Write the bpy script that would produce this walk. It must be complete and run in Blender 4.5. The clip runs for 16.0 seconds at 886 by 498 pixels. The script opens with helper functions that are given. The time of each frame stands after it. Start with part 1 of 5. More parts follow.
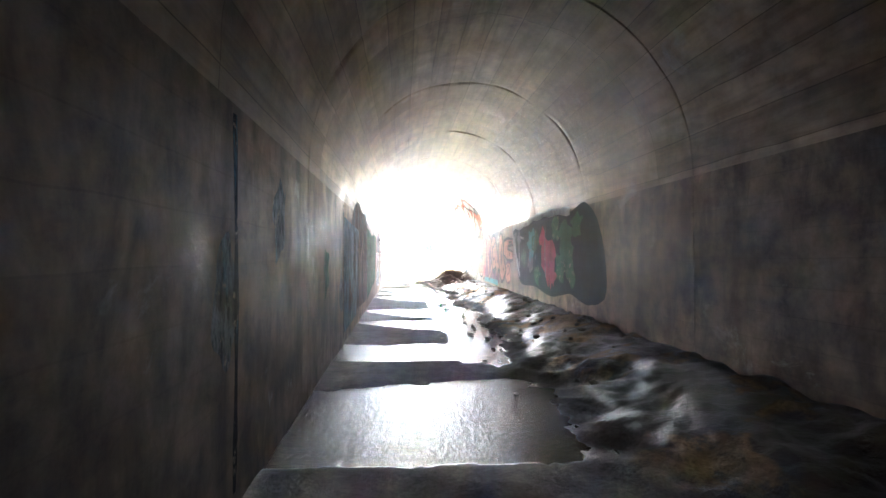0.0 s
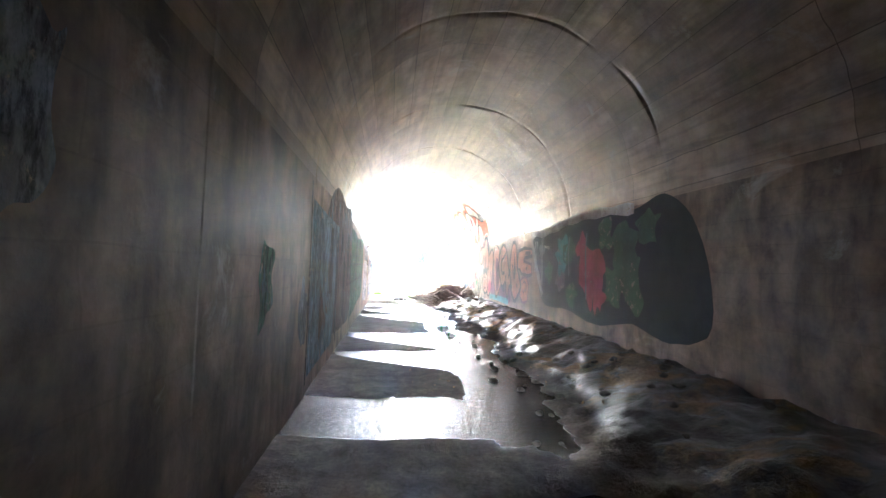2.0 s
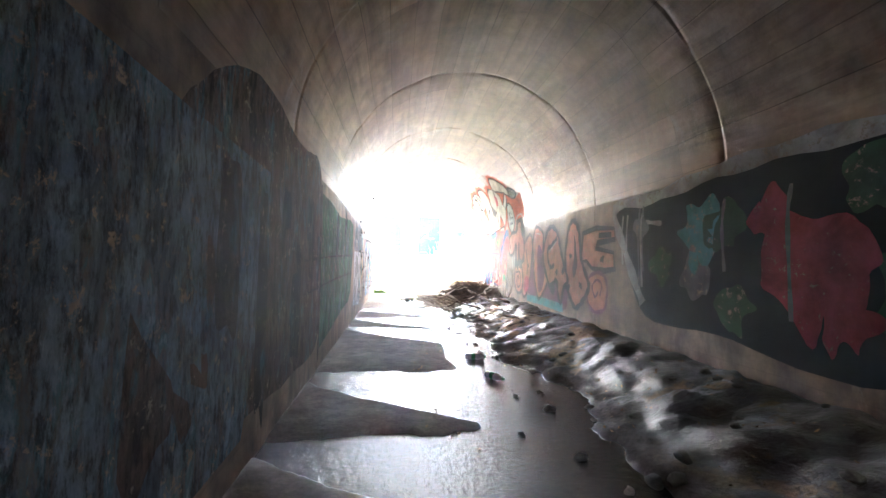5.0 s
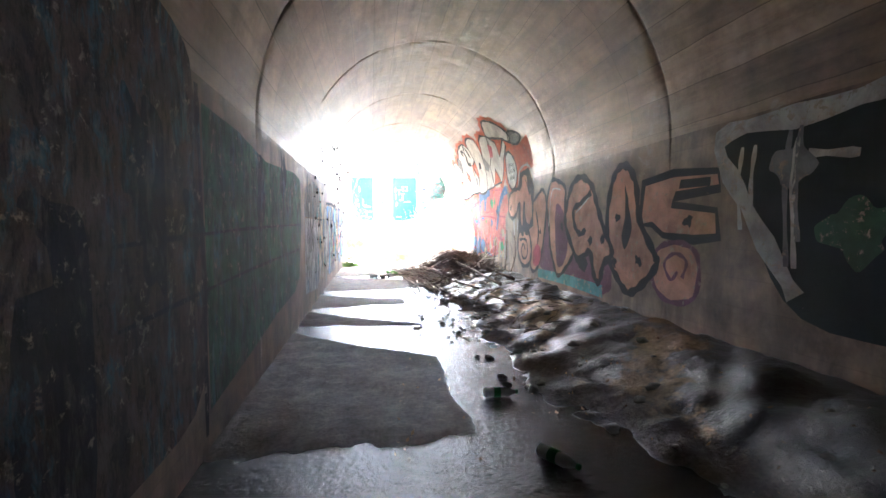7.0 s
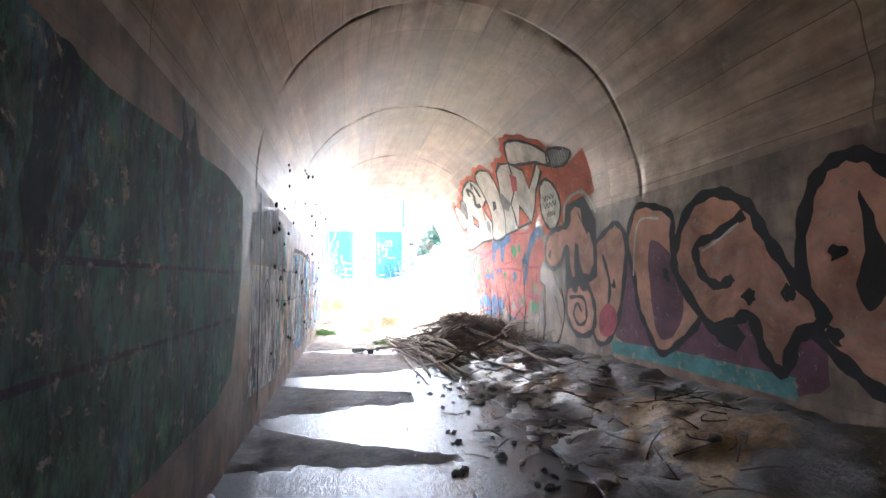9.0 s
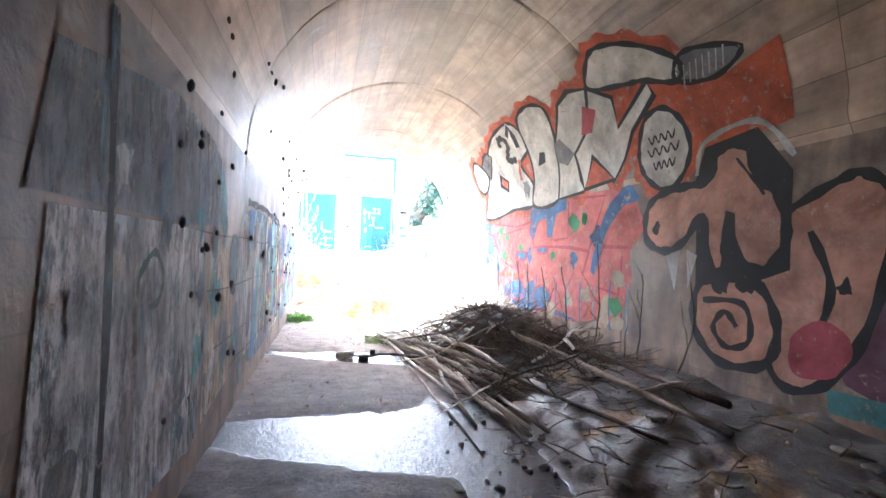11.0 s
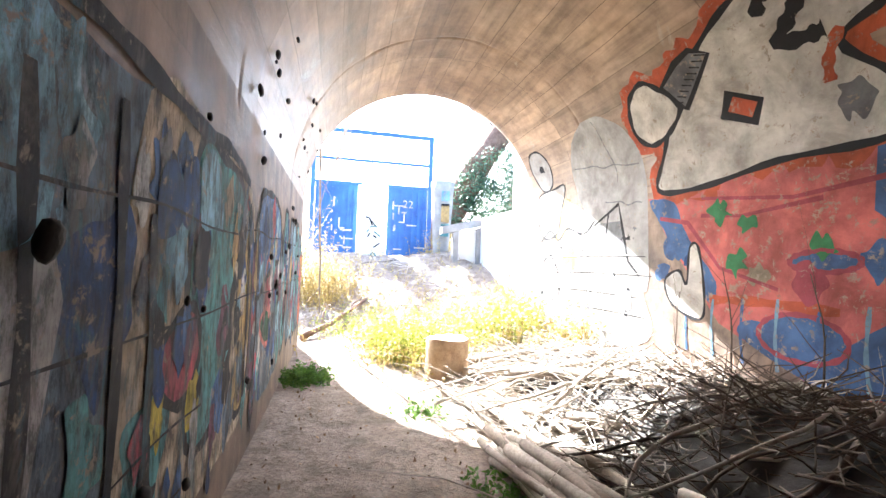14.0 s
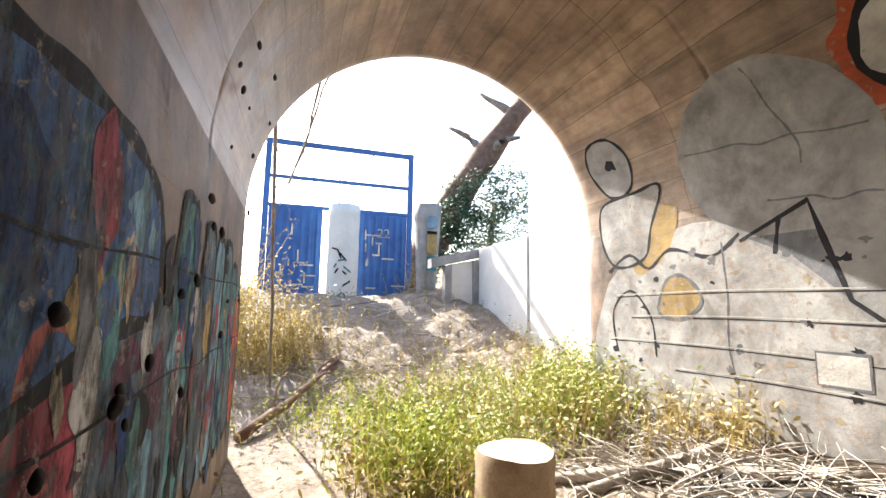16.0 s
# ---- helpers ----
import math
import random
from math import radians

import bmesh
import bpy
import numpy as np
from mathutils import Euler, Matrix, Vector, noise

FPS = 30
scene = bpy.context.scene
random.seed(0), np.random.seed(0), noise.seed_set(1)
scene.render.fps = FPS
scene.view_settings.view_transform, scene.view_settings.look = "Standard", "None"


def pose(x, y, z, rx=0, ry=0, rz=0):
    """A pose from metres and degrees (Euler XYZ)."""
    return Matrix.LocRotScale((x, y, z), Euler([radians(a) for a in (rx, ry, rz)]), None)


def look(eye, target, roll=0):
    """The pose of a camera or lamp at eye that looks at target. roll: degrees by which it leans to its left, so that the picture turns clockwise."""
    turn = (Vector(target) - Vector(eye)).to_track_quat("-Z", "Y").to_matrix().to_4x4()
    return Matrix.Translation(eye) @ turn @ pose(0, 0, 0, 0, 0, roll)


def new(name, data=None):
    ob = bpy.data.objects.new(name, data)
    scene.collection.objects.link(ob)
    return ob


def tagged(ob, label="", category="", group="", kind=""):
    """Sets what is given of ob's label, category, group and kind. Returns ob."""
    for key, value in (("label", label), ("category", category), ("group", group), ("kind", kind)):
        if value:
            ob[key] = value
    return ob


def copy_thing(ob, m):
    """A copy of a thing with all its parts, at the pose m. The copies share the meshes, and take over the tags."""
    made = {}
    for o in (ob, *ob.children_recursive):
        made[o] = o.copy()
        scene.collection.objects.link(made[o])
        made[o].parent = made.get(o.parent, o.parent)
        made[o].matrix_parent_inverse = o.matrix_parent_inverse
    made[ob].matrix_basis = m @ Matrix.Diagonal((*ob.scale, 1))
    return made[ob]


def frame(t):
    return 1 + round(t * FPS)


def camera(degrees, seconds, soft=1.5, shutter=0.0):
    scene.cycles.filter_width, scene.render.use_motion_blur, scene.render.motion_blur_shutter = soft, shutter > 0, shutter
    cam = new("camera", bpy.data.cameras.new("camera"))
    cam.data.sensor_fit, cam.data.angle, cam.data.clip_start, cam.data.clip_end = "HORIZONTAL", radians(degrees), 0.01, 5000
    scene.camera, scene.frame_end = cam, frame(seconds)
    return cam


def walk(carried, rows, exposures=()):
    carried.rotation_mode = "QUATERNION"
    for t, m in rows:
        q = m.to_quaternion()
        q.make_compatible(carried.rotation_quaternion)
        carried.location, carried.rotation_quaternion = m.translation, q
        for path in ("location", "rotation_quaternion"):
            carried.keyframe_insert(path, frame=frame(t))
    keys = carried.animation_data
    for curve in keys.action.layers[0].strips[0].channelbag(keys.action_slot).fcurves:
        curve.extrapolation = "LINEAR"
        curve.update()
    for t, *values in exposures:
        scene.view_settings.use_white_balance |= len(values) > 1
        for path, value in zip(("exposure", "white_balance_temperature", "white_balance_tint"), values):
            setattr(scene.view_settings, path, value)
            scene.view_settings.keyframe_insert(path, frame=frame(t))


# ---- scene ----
cam = camera(90.0, 16.0, soft=1.5)
PATH = [
    (0, (0.161, 0.345, 1.262), (0.342, 2.337, 1.286), -0.05),
    (0.5, (0.097, 0.869, 1.246), (0.243, 2.864, 1.272), 0.66),
    (1, (0.099, 1.389, 1.207), (0.306, 3.378, 1.228), 2.17),
    (1.5, (0.085, 1.980, 1.197), (0.269, 3.970, 1.251), 2.15),
    (2, (0.081, 2.481, 1.190), (0.307, 4.466, 1.277), 1.89),
    (2.5, (0.079, 3.059, 1.157), (0.242, 5.049, 1.261), 1.95),
    (3, (0.069, 3.521, 1.170), (0.276, 5.507, 1.296), 1.59),
    (3.5, (0.136, 4.078, 1.161), (0.304, 6.069, 1.251), 1.77),
    (4, (0.091, 4.672, 1.151), (0.279, 6.662, 1.215), 1.67),
    (6.5, (0.258, 7.540, 1.234), (0.507, 9.524, 1.272), 0.07),
    (7, (0.218, 8.123, 1.223), (0.536, 10.095, 1.114), -0.17),
    (7.5, (0.192, 8.675, 1.230), (0.526, 10.645, 1.137), -0.80),
    (8, (0.103, 9.312, 1.199), (0.479, 11.276, 1.222), -0.53),
    (8.5, (0.083, 9.996, 1.172), (0.484, 11.952, 1.288), -0.65),
    (9, (0.074, 10.587, 1.129), (0.495, 12.536, 1.292), -0.73),
    (11.5, (-0.074, 13.694, 1.213), (0.446, 15.624, 1.239), 2.04),
    (12, (-0.128, 14.363, 1.209), (0.375, 16.299, 1.228), 1.62),
    (12.5, (-0.105, 15.011, 1.177), (0.336, 16.962, 1.203), 1.40),
    (13, (-0.134, 15.747, 1.208), (0.256, 17.708, 1.248), 1.44),
    (13.5, (-0.139, 16.351, 1.184), (0.228, 18.315, 1.265), 0.83),
    (14, (-0.154, 17.078, 1.188), (0.304, 19.023, 1.261), 2.10),
    (14.5, (-0.171, 17.711, 1.166), (0.279, 19.659, 1.233), 1.73),
    (15, (-0.209, 18.355, 1.191), (0.241, 20.301, 1.301), 1.21),
    (15.5, (-0.198, 19.002, 1.231), (0.292, 20.930, 1.434), 0.93),
    (16, (-0.235, 19.553, 1.230), (0.394, 21.434, 1.482), 0.95),
]
EXPOSURES = [(0.0, 7.0, 5650, 10), (2.0, 6.9, 5650, 10), (4.0, 6.65, 5650, 10), (6.5, 5.9, 5500, 10), (8.0, 5.4, 5450, 10), (9.0, 5.35, 5400, 10), (11.5, 5.3, 5150, 10), (12.5, 4.95, 5150, 10), (13.5, 4.2, 5600, 10), (14.5, 3.05, 6150, 10), (15.3, 2.25, 6450, 10), (16.0, 1.95, 6450, 10)]
walk(cam, [(t, look(eye, target, roll)) for t, eye, target, roll in PATH], EXPOSURES)

# ---- light: clear sky and a sun that shines in through the portal ----
SUN_WAY = Vector((0.28, -1.0, -0.81)).normalized()
world = bpy.data.worlds.new("sky")
scene.world = world
world.use_nodes = True
wn = world.node_tree
sky = wn.nodes.new("ShaderNodeTexSky")
sky.sky_type = "NISHITA"
sky.sun_disc = False
sky.sun_elevation = math.asin(-SUN_WAY.z)
sky.sun_rotation = math.atan2(-SUN_WAY.x, -SUN_WAY.y)
sky.dust_density = 3.0
wn.links.new(sky.outputs[0], wn.nodes["Background"].inputs[0])
wn.nodes["Background"].inputs[1].default_value = 0.15
sun_lamp = bpy.data.lights.new("sun", "SUN")
sun_lamp.energy, sun_lamp.angle, sun_lamp.color = 5.0, radians(0.6), (1.0, 0.95, 0.86)
new("sun", sun_lamp).matrix_world = look((0, 60, 50), Vector((0, 60, 50)) + SUN_WAY)

# ---- the tunnel's measures ----
XL, XR, SPRING = -0.66, 2.90, 2.0
RADIUS, CX = (XR - XL) / 2, (XR + XL) / 2
Y0, Y1 = -8.0, 23.8
ARC = SPRING + RADIUS * math.pi / 2
RINGS = (-5.7, -3.2, -0.7, 1.8, 4.3, 6.75, 9.3, 11.8, 14.4, 16.9, 19.4, 21.9)
GRIME = ((0.19, 0.15, 0.118), (0.40, 0.32, 0.255))


def smooth(a, b, v):
    k = min(1.0, max(0.0, (v - a) / (b - a)))
    return k * k * (3 - 2 * k)


def on_wall(side, y, h, off=0.0):
    """A place on the lining: side -1 left, 1 right; h runs up the wall and over the vault."""
    if h <= SPRING:
        return Vector(((XR - off) if side > 0 else (XL + off), y, h))
    a = (h - SPRING) / RADIUS
    r = RADIUS - off
    return Vector((CX + side * r * math.cos(a), y, SPRING + r * math.sin(a)))


def relief(side, y, h):
    """The lining's slow unevenness."""
    q = on_wall(side, y, h) * 1.3
    return 0.0015 * noise.noise(q)


# ---- materials ----
def material(name):
    m = bpy.data.materials.new(name)
    m.use_nodes = True
    return m, m.node_tree, m.node_tree.nodes["Principled BSDF"]


def node(tree, kind, **values):
    n = tree.nodes.new("ShaderNode" + kind)
    for key, value in values.items():
        n.inputs[key.replace("_", " ")].default_value = value
    return n


def noise_tex(tree, coords, scale, detail=6.0, rough=0.6, distort=0.0):
    n = node(tree, "TexNoise", Scale=scale, Detail=detail, Roughness=rough, Distortion=distort)
    tree.links.new(coords, n.inputs["Vector"])
    return n.outputs["Fac"]


def ramp(tree, fac, stops):
    n = tree.nodes.new("ShaderNodeValToRGB")
    while len(n.color_ramp.elements) < len(stops):
        n.color_ramp.elements.new(0.5)
    for e, (at, c) in zip(n.color_ramp.elements, stops):
        e.position = at
        e.color = (*c, 1) if len(c) == 3 else c
    tree.links.new(fac, n.inputs[0])
    return n.outputs[0]


def mix(tree, fac, a, b, how="MIX"):
    n = tree.nodes.new("ShaderNodeMix")
    n.data_type, n.blend_type = "RGBA", how
    for value, socket in ((fac, n.inputs[0]), (a, n.inputs[6]), (b, n.inputs[7])):
        if isinstance(value, bpy.types.NodeSocket):
            tree.links.new(value, socket)
        else:
            socket.default_value = value if isinstance(value, float) else (*value, 1)
    return n.outputs[2]


def bump(tree, shader, height, strength, distance):
    n = node(tree, "Bump", Strength=strength, Distance=distance)
    tree.links.new(height, n.inputs["Height"])
    if shader.inputs["Normal"].links:
        tree.links.new(shader.inputs["Normal"].links[0].from_socket, n.inputs["Normal"])
    tree.links.new(n.outputs[0], shader.inputs["Normal"])


def grey(v):
    return (v, v, v)


def surface(name, dark, light, scale=3.0, rough=0.85, relief=0.4, grain=60.0, metallic=0.0, spread=(0.3, 0.7), depth=0.01):
    m, t, s = material(name)
    co = t.nodes.new("ShaderNodeTexCoord").outputs["Object"]
    big = noise_tex(t, co, scale)
    fine = noise_tex(t, co, grain, 4.0)
    col = ramp(t, big, [(spread[0], dark), (spread[1], light)])
    col = mix(t, 0.35, col, ramp(t, fine, [(0.3, grey(0.25)), (0.7, grey(1.0))]), "MULTIPLY")
    t.links.new(col, s.inputs["Base Color"])
    s.inputs["Roughness"].default_value, s.inputs["Metallic"].default_value = rough, metallic
    bump(t, s, fine, relief, depth)
    return m


def lining(name, dark, light, boards, gloss=0.78, row=0.21):
    """Board-marked concrete: boards along the tunnel, stains that run down, pits."""
    m, t, s = material(name)
    uv = t.nodes.new("ShaderNodeUVMap").outputs[0]
    co = t.nodes.new("ShaderNodeTexCoord").outputs["Object"]
    big, mid = noise_tex(t, co, 0.7, 5.0), noise_tex(t, co, 3.5, 8.0, 0.65)
    col = ramp(t, mid, [(0.30, dark), (0.50, tuple((a + b) / 2 for a, b in zip(dark, light))), (0.72, light)])
    brick = node(t, "TexBrick", Scale=1.0, Mortar_Size=0.004, Brick_Width=2.5, Row_Height=row, Bias=0.0)
    brick.offset = 0.5 if boards < 0.3 else 0.0
    brick.inputs["Color1"].default_value, brick.inputs["Color2"].default_value, brick.inputs["Mortar"].default_value = (1, 1, 1, 1), (0.55, 0.55, 0.55, 1), (0.28, 0.26, 0.24, 1)
    warp = node(t, "VectorMath")
    warp.operation = "MULTIPLY_ADD"
    wob = node(t, "TexNoise", Scale=1.3)
    t.links.new(uv, wob.inputs["Vector"])
    t.links.new(wob.outputs["Color"], warp.inputs[0])
    warp.inputs[1].default_value = (0.25, 0.05, 0)
    t.links.new(uv, warp.inputs[2])
    t.links.new(warp.outputs[0], brick.inputs["Vector"])
    col = mix(t, boards, col, brick.outputs["Color"], "MULTIPLY")
    squeeze = node(t, "Mapping", Scale=(0.6, 5.0, 1.0) if boards > 0.3 else (2.6, 0.8, 1.0))
    t.links.new(uv, squeeze.inputs["Vector"])
    streak = noise_tex(t, squeeze.outputs[0], 1.6, 5.0, 0.6, 0.4)
    col = mix(t, 0.55 if boards > 0.3 else 0.75, col, ramp(t, streak, [(0.34, grey(0.30)), (0.55, grey(0.95)), (0.75, (1.25, 1.2, 1.15))]), "MULTIPLY")
    col = mix(t, 0.8, col, ramp(t, big, [(0.32, (0.55, 0.48, 0.42)), (0.6, grey(1.0))]), "MULTIPLY")
    lime = ramp(t, noise_tex(t, co, 1.9, 9.0, 0.7, 0.6), [(0.61, grey(0.0)), (0.72, grey(0.55))])
    col = mix(t, lime, col, (0.46, 0.43, 0.39))
    t.links.new(col, s.inputs["Base Color"])
    t.links.new(ramp(t, mid, [(0.3, grey(gloss - 0.08)), (0.7, grey(gloss + 0.1))]), s.inputs["Roughness"])
    bump(t, s, mid, 0.5, 0.02)
    bump(t, s, streak, 0.4, 0.012)
    bump(t, s, noise_tex(t, co, 45.0, 4.0), 0.35, 0.004)
    return m


def paint_material(name, colour, wear=0.45, rough=0.6, mottle=0.0):
    """Sprayed paint, uneven, flaked off to the concrete in places."""
    m, t, s = material(name)
    co = t.nodes.new("ShaderNodeTexCoord").outputs["Object"]
    cloud = noise_tex(t, co, 4.0, 6.0)
    flake = noise_tex(t, co, 13.0, 10.0, 0.75, 0.3)
    shade = ramp(t, cloud, [(0.3, tuple(c * 0.62 for c in colour)), (0.7, tuple(min(1.0, c * 1.15) for c in colour))])
    dirt = noise_tex(t, co, 2.3, 9.0, 0.7, 0.5)
    shade = mix(t, 0.3 + 0.7 * wear, shade, ramp(t, dirt, [(0.36, (0.30, 0.27, 0.25)), (0.58, grey(1.0))]), "MULTIPLY")
    if mottle:
        hang = node(t, "Mapping", Scale=(1.0, 1.6, 0.55))
        t.links.new(co, hang.inputs["Vector"])
        down = hang.outputs[0]
        over = ramp(t, noise_tex(t, down, 3.2, 8.0, 0.7, 0.6), [(0.36, (0.012, 0.012, 0.018)), (0.46, tuple(c * 0.4 for c in colour)), (0.53, (0.10, 0.085, 0.075)), (0.58, (0.05, 0.12, 0.15)), (0.66, tuple(0.65 * c + 0.14 for c in colour))])
        where = ramp(t, noise_tex(t, down, 4.5, 9.0, 0.75), [(0.46, grey(0.0)), (0.54, grey(mottle))])
        shade = mix(t, where, shade, over)
        soot = ramp(t, noise_tex(t, down, 14.0, 9.0, 0.8), [(0.40, grey(0.12)), (0.50, grey(1.0)), (0.66, grey(1.5))])
        shade = mix(t, 0.8, shade, soot, "MULTIPLY")
    base = ramp(t, noise_tex(t, co, 9.0), [(0.3, GRIME[0]), (0.7, GRIME[1])])
    at = 0.72 - 0.32 * wear
    col = mix(t, ramp(t, flake, [(at, grey(0.0)), (at + 0.05, grey(0.85))]), shade, base)
    t.links.new(col, s.inputs["Base Color"])
    s.inputs["Roughness"].default_value = rough + 0.25
    s.inputs["Specular IOR Level"].default_value = 0.3
    bump(t, s, flake, 0.55, 0.01)
    bump(t, s, noise_tex(t, co, 60.0, 3.0), 0.25, 0.003)
    return m


def ground_material():
    """Mud and dust: near black and glossy where wet, pale and rough where dry."""
    m, t, s = material("mud")
    g = t.nodes.new("ShaderNodeNewGeometry")
    co = g.outputs["Position"]
    xyz = t.nodes.new("ShaderNodeSeparateXYZ")
    t.links.new(co, xyz.inputs[0])
    fine, mid = noise_tex(t, co, 38.0, 8.0, 0.7), noise_tex(t, co, 5.0, 8.0, 0.65)
    dry = node(t, "MapRange", From_Min=16.2, From_Max=18.2)
    t.links.new(xyz.outputs["Y"], dry.inputs["Value"])
    lift = node(t, "MapRange", From_Min=-0.001, From_Max=0.009)
    t.links.new(xyz.outputs["Z"], lift.inputs["Value"])
    silt = ramp(t, mid, [(0.3, (0.055, 0.046, 0.042)), (0.55, (0.12, 0.10, 0.088)), (0.75, (0.19, 0.155, 0.135))])
    sand = ramp(t, mid, [(0.3, (0.10, 0.07, 0.045)), (0.5, (0.27, 0.19, 0.115)), (0.75, (0.40, 0.30, 0.19))])
    high = node(t, "MapRange", From_Min=0.05, From_Max=0.10)
    t.links.new(xyz.outputs["Z"], high.inputs["Value"])
    black = ramp(t, mid, [(0.3, (0.018, 0.016, 0.015)), (0.7, (0.085, 0.072, 0.062))])
    bare = ramp(t, noise_tex(t, co, 1.1, 6.0, 0.65, 0.4), [(0.52, grey(0.0)), (0.58, grey(1.0))])
    tan = mix(t, bare, black, sand)
    mud = mix(t, high.outputs[0], silt, tan)
    dust = ramp(t, mid, [(0.28, (0.13, 0.098, 0.072)), (0.5, (0.27, 0.215, 0.165)), (0.75, (0.40, 0.335, 0.27))])
    wetdark = mix(t, lift.outputs[0], (0.02, 0.018, 0.016), mud)
    col = mix(t, dry.outputs[0], wetdark, dust)
    col = mix(t, 0.6, col, ramp(t, fine, [(0.32, grey(0.25)), (0.6, grey(1.1))]), "MULTIPLY")
    t.links.new(col, s.inputs["Base Color"])
    patch = ramp(t, noise_tex(t, co, 2.1, 7.0, 0.65), [(0.36, grey(0.68)), (0.56, grey(0.92))])
    wetbank = mix(t, bare, grey(0.3), patch)
    patch = mix(t, high.outputs[0], patch, wetbank)
    patch = mix(t, lift.outputs[0], grey(0.2), patch)
    rough = mix(t, dry.outputs[0], patch, grey(0.92))
    t.links.new(rough, s.inputs["Roughness"])
    bump(t, s, mid, 0.8, 0.05)
    bump(t, s, fine, 0.8, 0.012)
    return m


def water_material():
    m, t, s = material("puddle_water")
    co = t.nodes.new("ShaderNodeTexCoord").outputs["Object"]
    s.inputs["Base Color"].default_value = (0.014, 0.013, 0.012, 1)
    s.inputs["Roughness"].default_value = 0.1
    s.inputs["IOR"].default_value = 1.33
    bump(t, s, noise_tex(t, co, 18.0, 6.0, 0.62), 0.7, 0.022)
    bump(t, s, noise_tex(t, co, 90.0, 3.0, 0.6), 0.35, 0.006)
    return m


def leaf_material(name, dark, light, back=0.35):
    m, t, s = material(name)
    g = t.nodes.new("ShaderNodeNewGeometry")
    t.links.new(ramp(t, g.outputs["Random Per Island"], [(0.0, dark), (1.0, light)]), s.inputs["Base Color"])
    s.inputs["Roughness"].default_value = 0.6
    s.inputs["Transmission Weight"].default_value = 0.0
    tr = t.nodes.new("ShaderNodeBsdfTranslucent")
    t.links.new(s.inputs["Base Color"].links[0].from_socket, tr.inputs[0])
    mx = node(t, "MixShader")
    mx.inputs[0].default_value = back
    t.links.new(s.outputs[0], mx.inputs[1])
    t.links.new(tr.outputs[0], mx.inputs[2])
    t.links.new(mx.outputs[0], t.nodes["Material Output"].inputs[0])
    return m


def wood_material(name, dark, light):
    m, t, s = material(name)
    co = t.nodes.new("ShaderNodeTexCoord").outputs["Object"]
    info = t.nodes.new("ShaderNodeObjectInfo").outputs["Random"]
    mid = noise_tex(t, co, 6.0, 6.0)
    fine = noise_tex(t, co, 55.0, 5.0)
    col = ramp(t, mid, [(0.3, dark), (0.7, light)])
    col = mix(t, 0.6, col, ramp(t, info, [(0.0, grey(0.35)), (0.5, grey(0.8)), (1.0, grey(1.25))]), "MULTIPLY")
    col = mix(t, 0.5, col, ramp(t, fine, [(0.3, grey(0.35)), (0.65, grey(1.1))]), "MULTIPLY")
    t.links.new(col, s.inputs["Base Color"])
    s.inputs["Roughness"].default_value = 0.85
    bump(t, s, fine, 0.6, 0.006)
    return m


# one concrete in two tones: shade in the walls' colour, glare in the vault's
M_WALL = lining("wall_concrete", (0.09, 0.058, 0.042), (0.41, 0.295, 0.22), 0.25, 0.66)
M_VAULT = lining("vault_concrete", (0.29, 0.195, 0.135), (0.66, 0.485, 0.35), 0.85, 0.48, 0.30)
M_MUD, M_WATER = ground_material(), water_material()
M_PLASTER = surface("pale_plaster", (0.70, 0.67, 0.62), (0.85, 0.83, 0.79), 2.0)
P = {
    "black": paint_material("black_paint", (0.018, 0.018, 0.022), 0.25),
    "night": paint_material("dark_green_paint", (0.012, 0.022, 0.024), 0.12),
    "green": paint_material("green_paint", (0.035, 0.085, 0.05), 0.35),
    "leaf": paint_material("bright_green_paint", (0.05, 0.22, 0.09), 0.3),
    "moss": paint_material("dull_green_paint", (0.045, 0.10, 0.06), 0.5),
    "white": paint_material("white_paint", (0.60, 0.58, 0.54), 0.45),
    "chalk": paint_material("worn_white_paint", (0.44, 0.43, 0.415), 0.55),
    "silver": paint_material("silver_paint", (0.34, 0.33, 0.325), 0.42, 0.42),
    "soot": paint_material("dark_brown_paint", (0.085, 0.06, 0.05), 0.3),
    "grey": paint_material("grey_paint", (0.17, 0.175, 0.19), 0.5),
    "red": paint_material("red_paint", (0.56, 0.15, 0.135), 0.5),
    "orange": paint_material("orange_red_paint", (0.47, 0.10, 0.045), 0.5),
    "pink": paint_material("pink_paint", (0.52, 0.27, 0.20), 0.5),
    "rose": paint_material("rose_paint", (0.36, 0.07, 0.095), 0.4),
    "purple": paint_material("purple_paint", (0.15, 0.065, 0.10), 0.4),
    "blue": paint_material("blue_paint", (0.07, 0.14, 0.31), 0.48),
    "deepblue": paint_material("deep_blue_paint", (0.022, 0.055, 0.16), 0.45),
    "steel": paint_material("steel_blue_paint", (0.115, 0.155, 0.20), 0.55),
    "sky": paint_material("light_blue_paint", (0.20, 0.36, 0.50), 0.55),
    "teal": paint_material("teal_paint", (0.10, 0.27, 0.28), 0.5),
    "ochre": paint_material("ochre_paint", (0.42, 0.29, 0.12), 0.5),
    "yellow": paint_material("yellow_paint", (0.45, 0.36, 0.06), 0.5),
    "sand": paint_material("sand_paint", (0.40, 0.33, 0.24), 0.5),
}
WORN = {}
for key, m in list(P.items()):
    old = [n.color_ramp.elements[1].color[:3] for n in m.node_tree.nodes if n.bl_idname == "ShaderNodeValToRGB"][0]
    WORN[key] = paint_material("worn_" + m.name, tuple(min(0.7, c * 1.3) for c in old), 0.45, 0.6, 0.8)
M_BARK = wood_material("grey_bark", (0.16, 0.125, 0.095), (0.42, 0.36, 0.30))
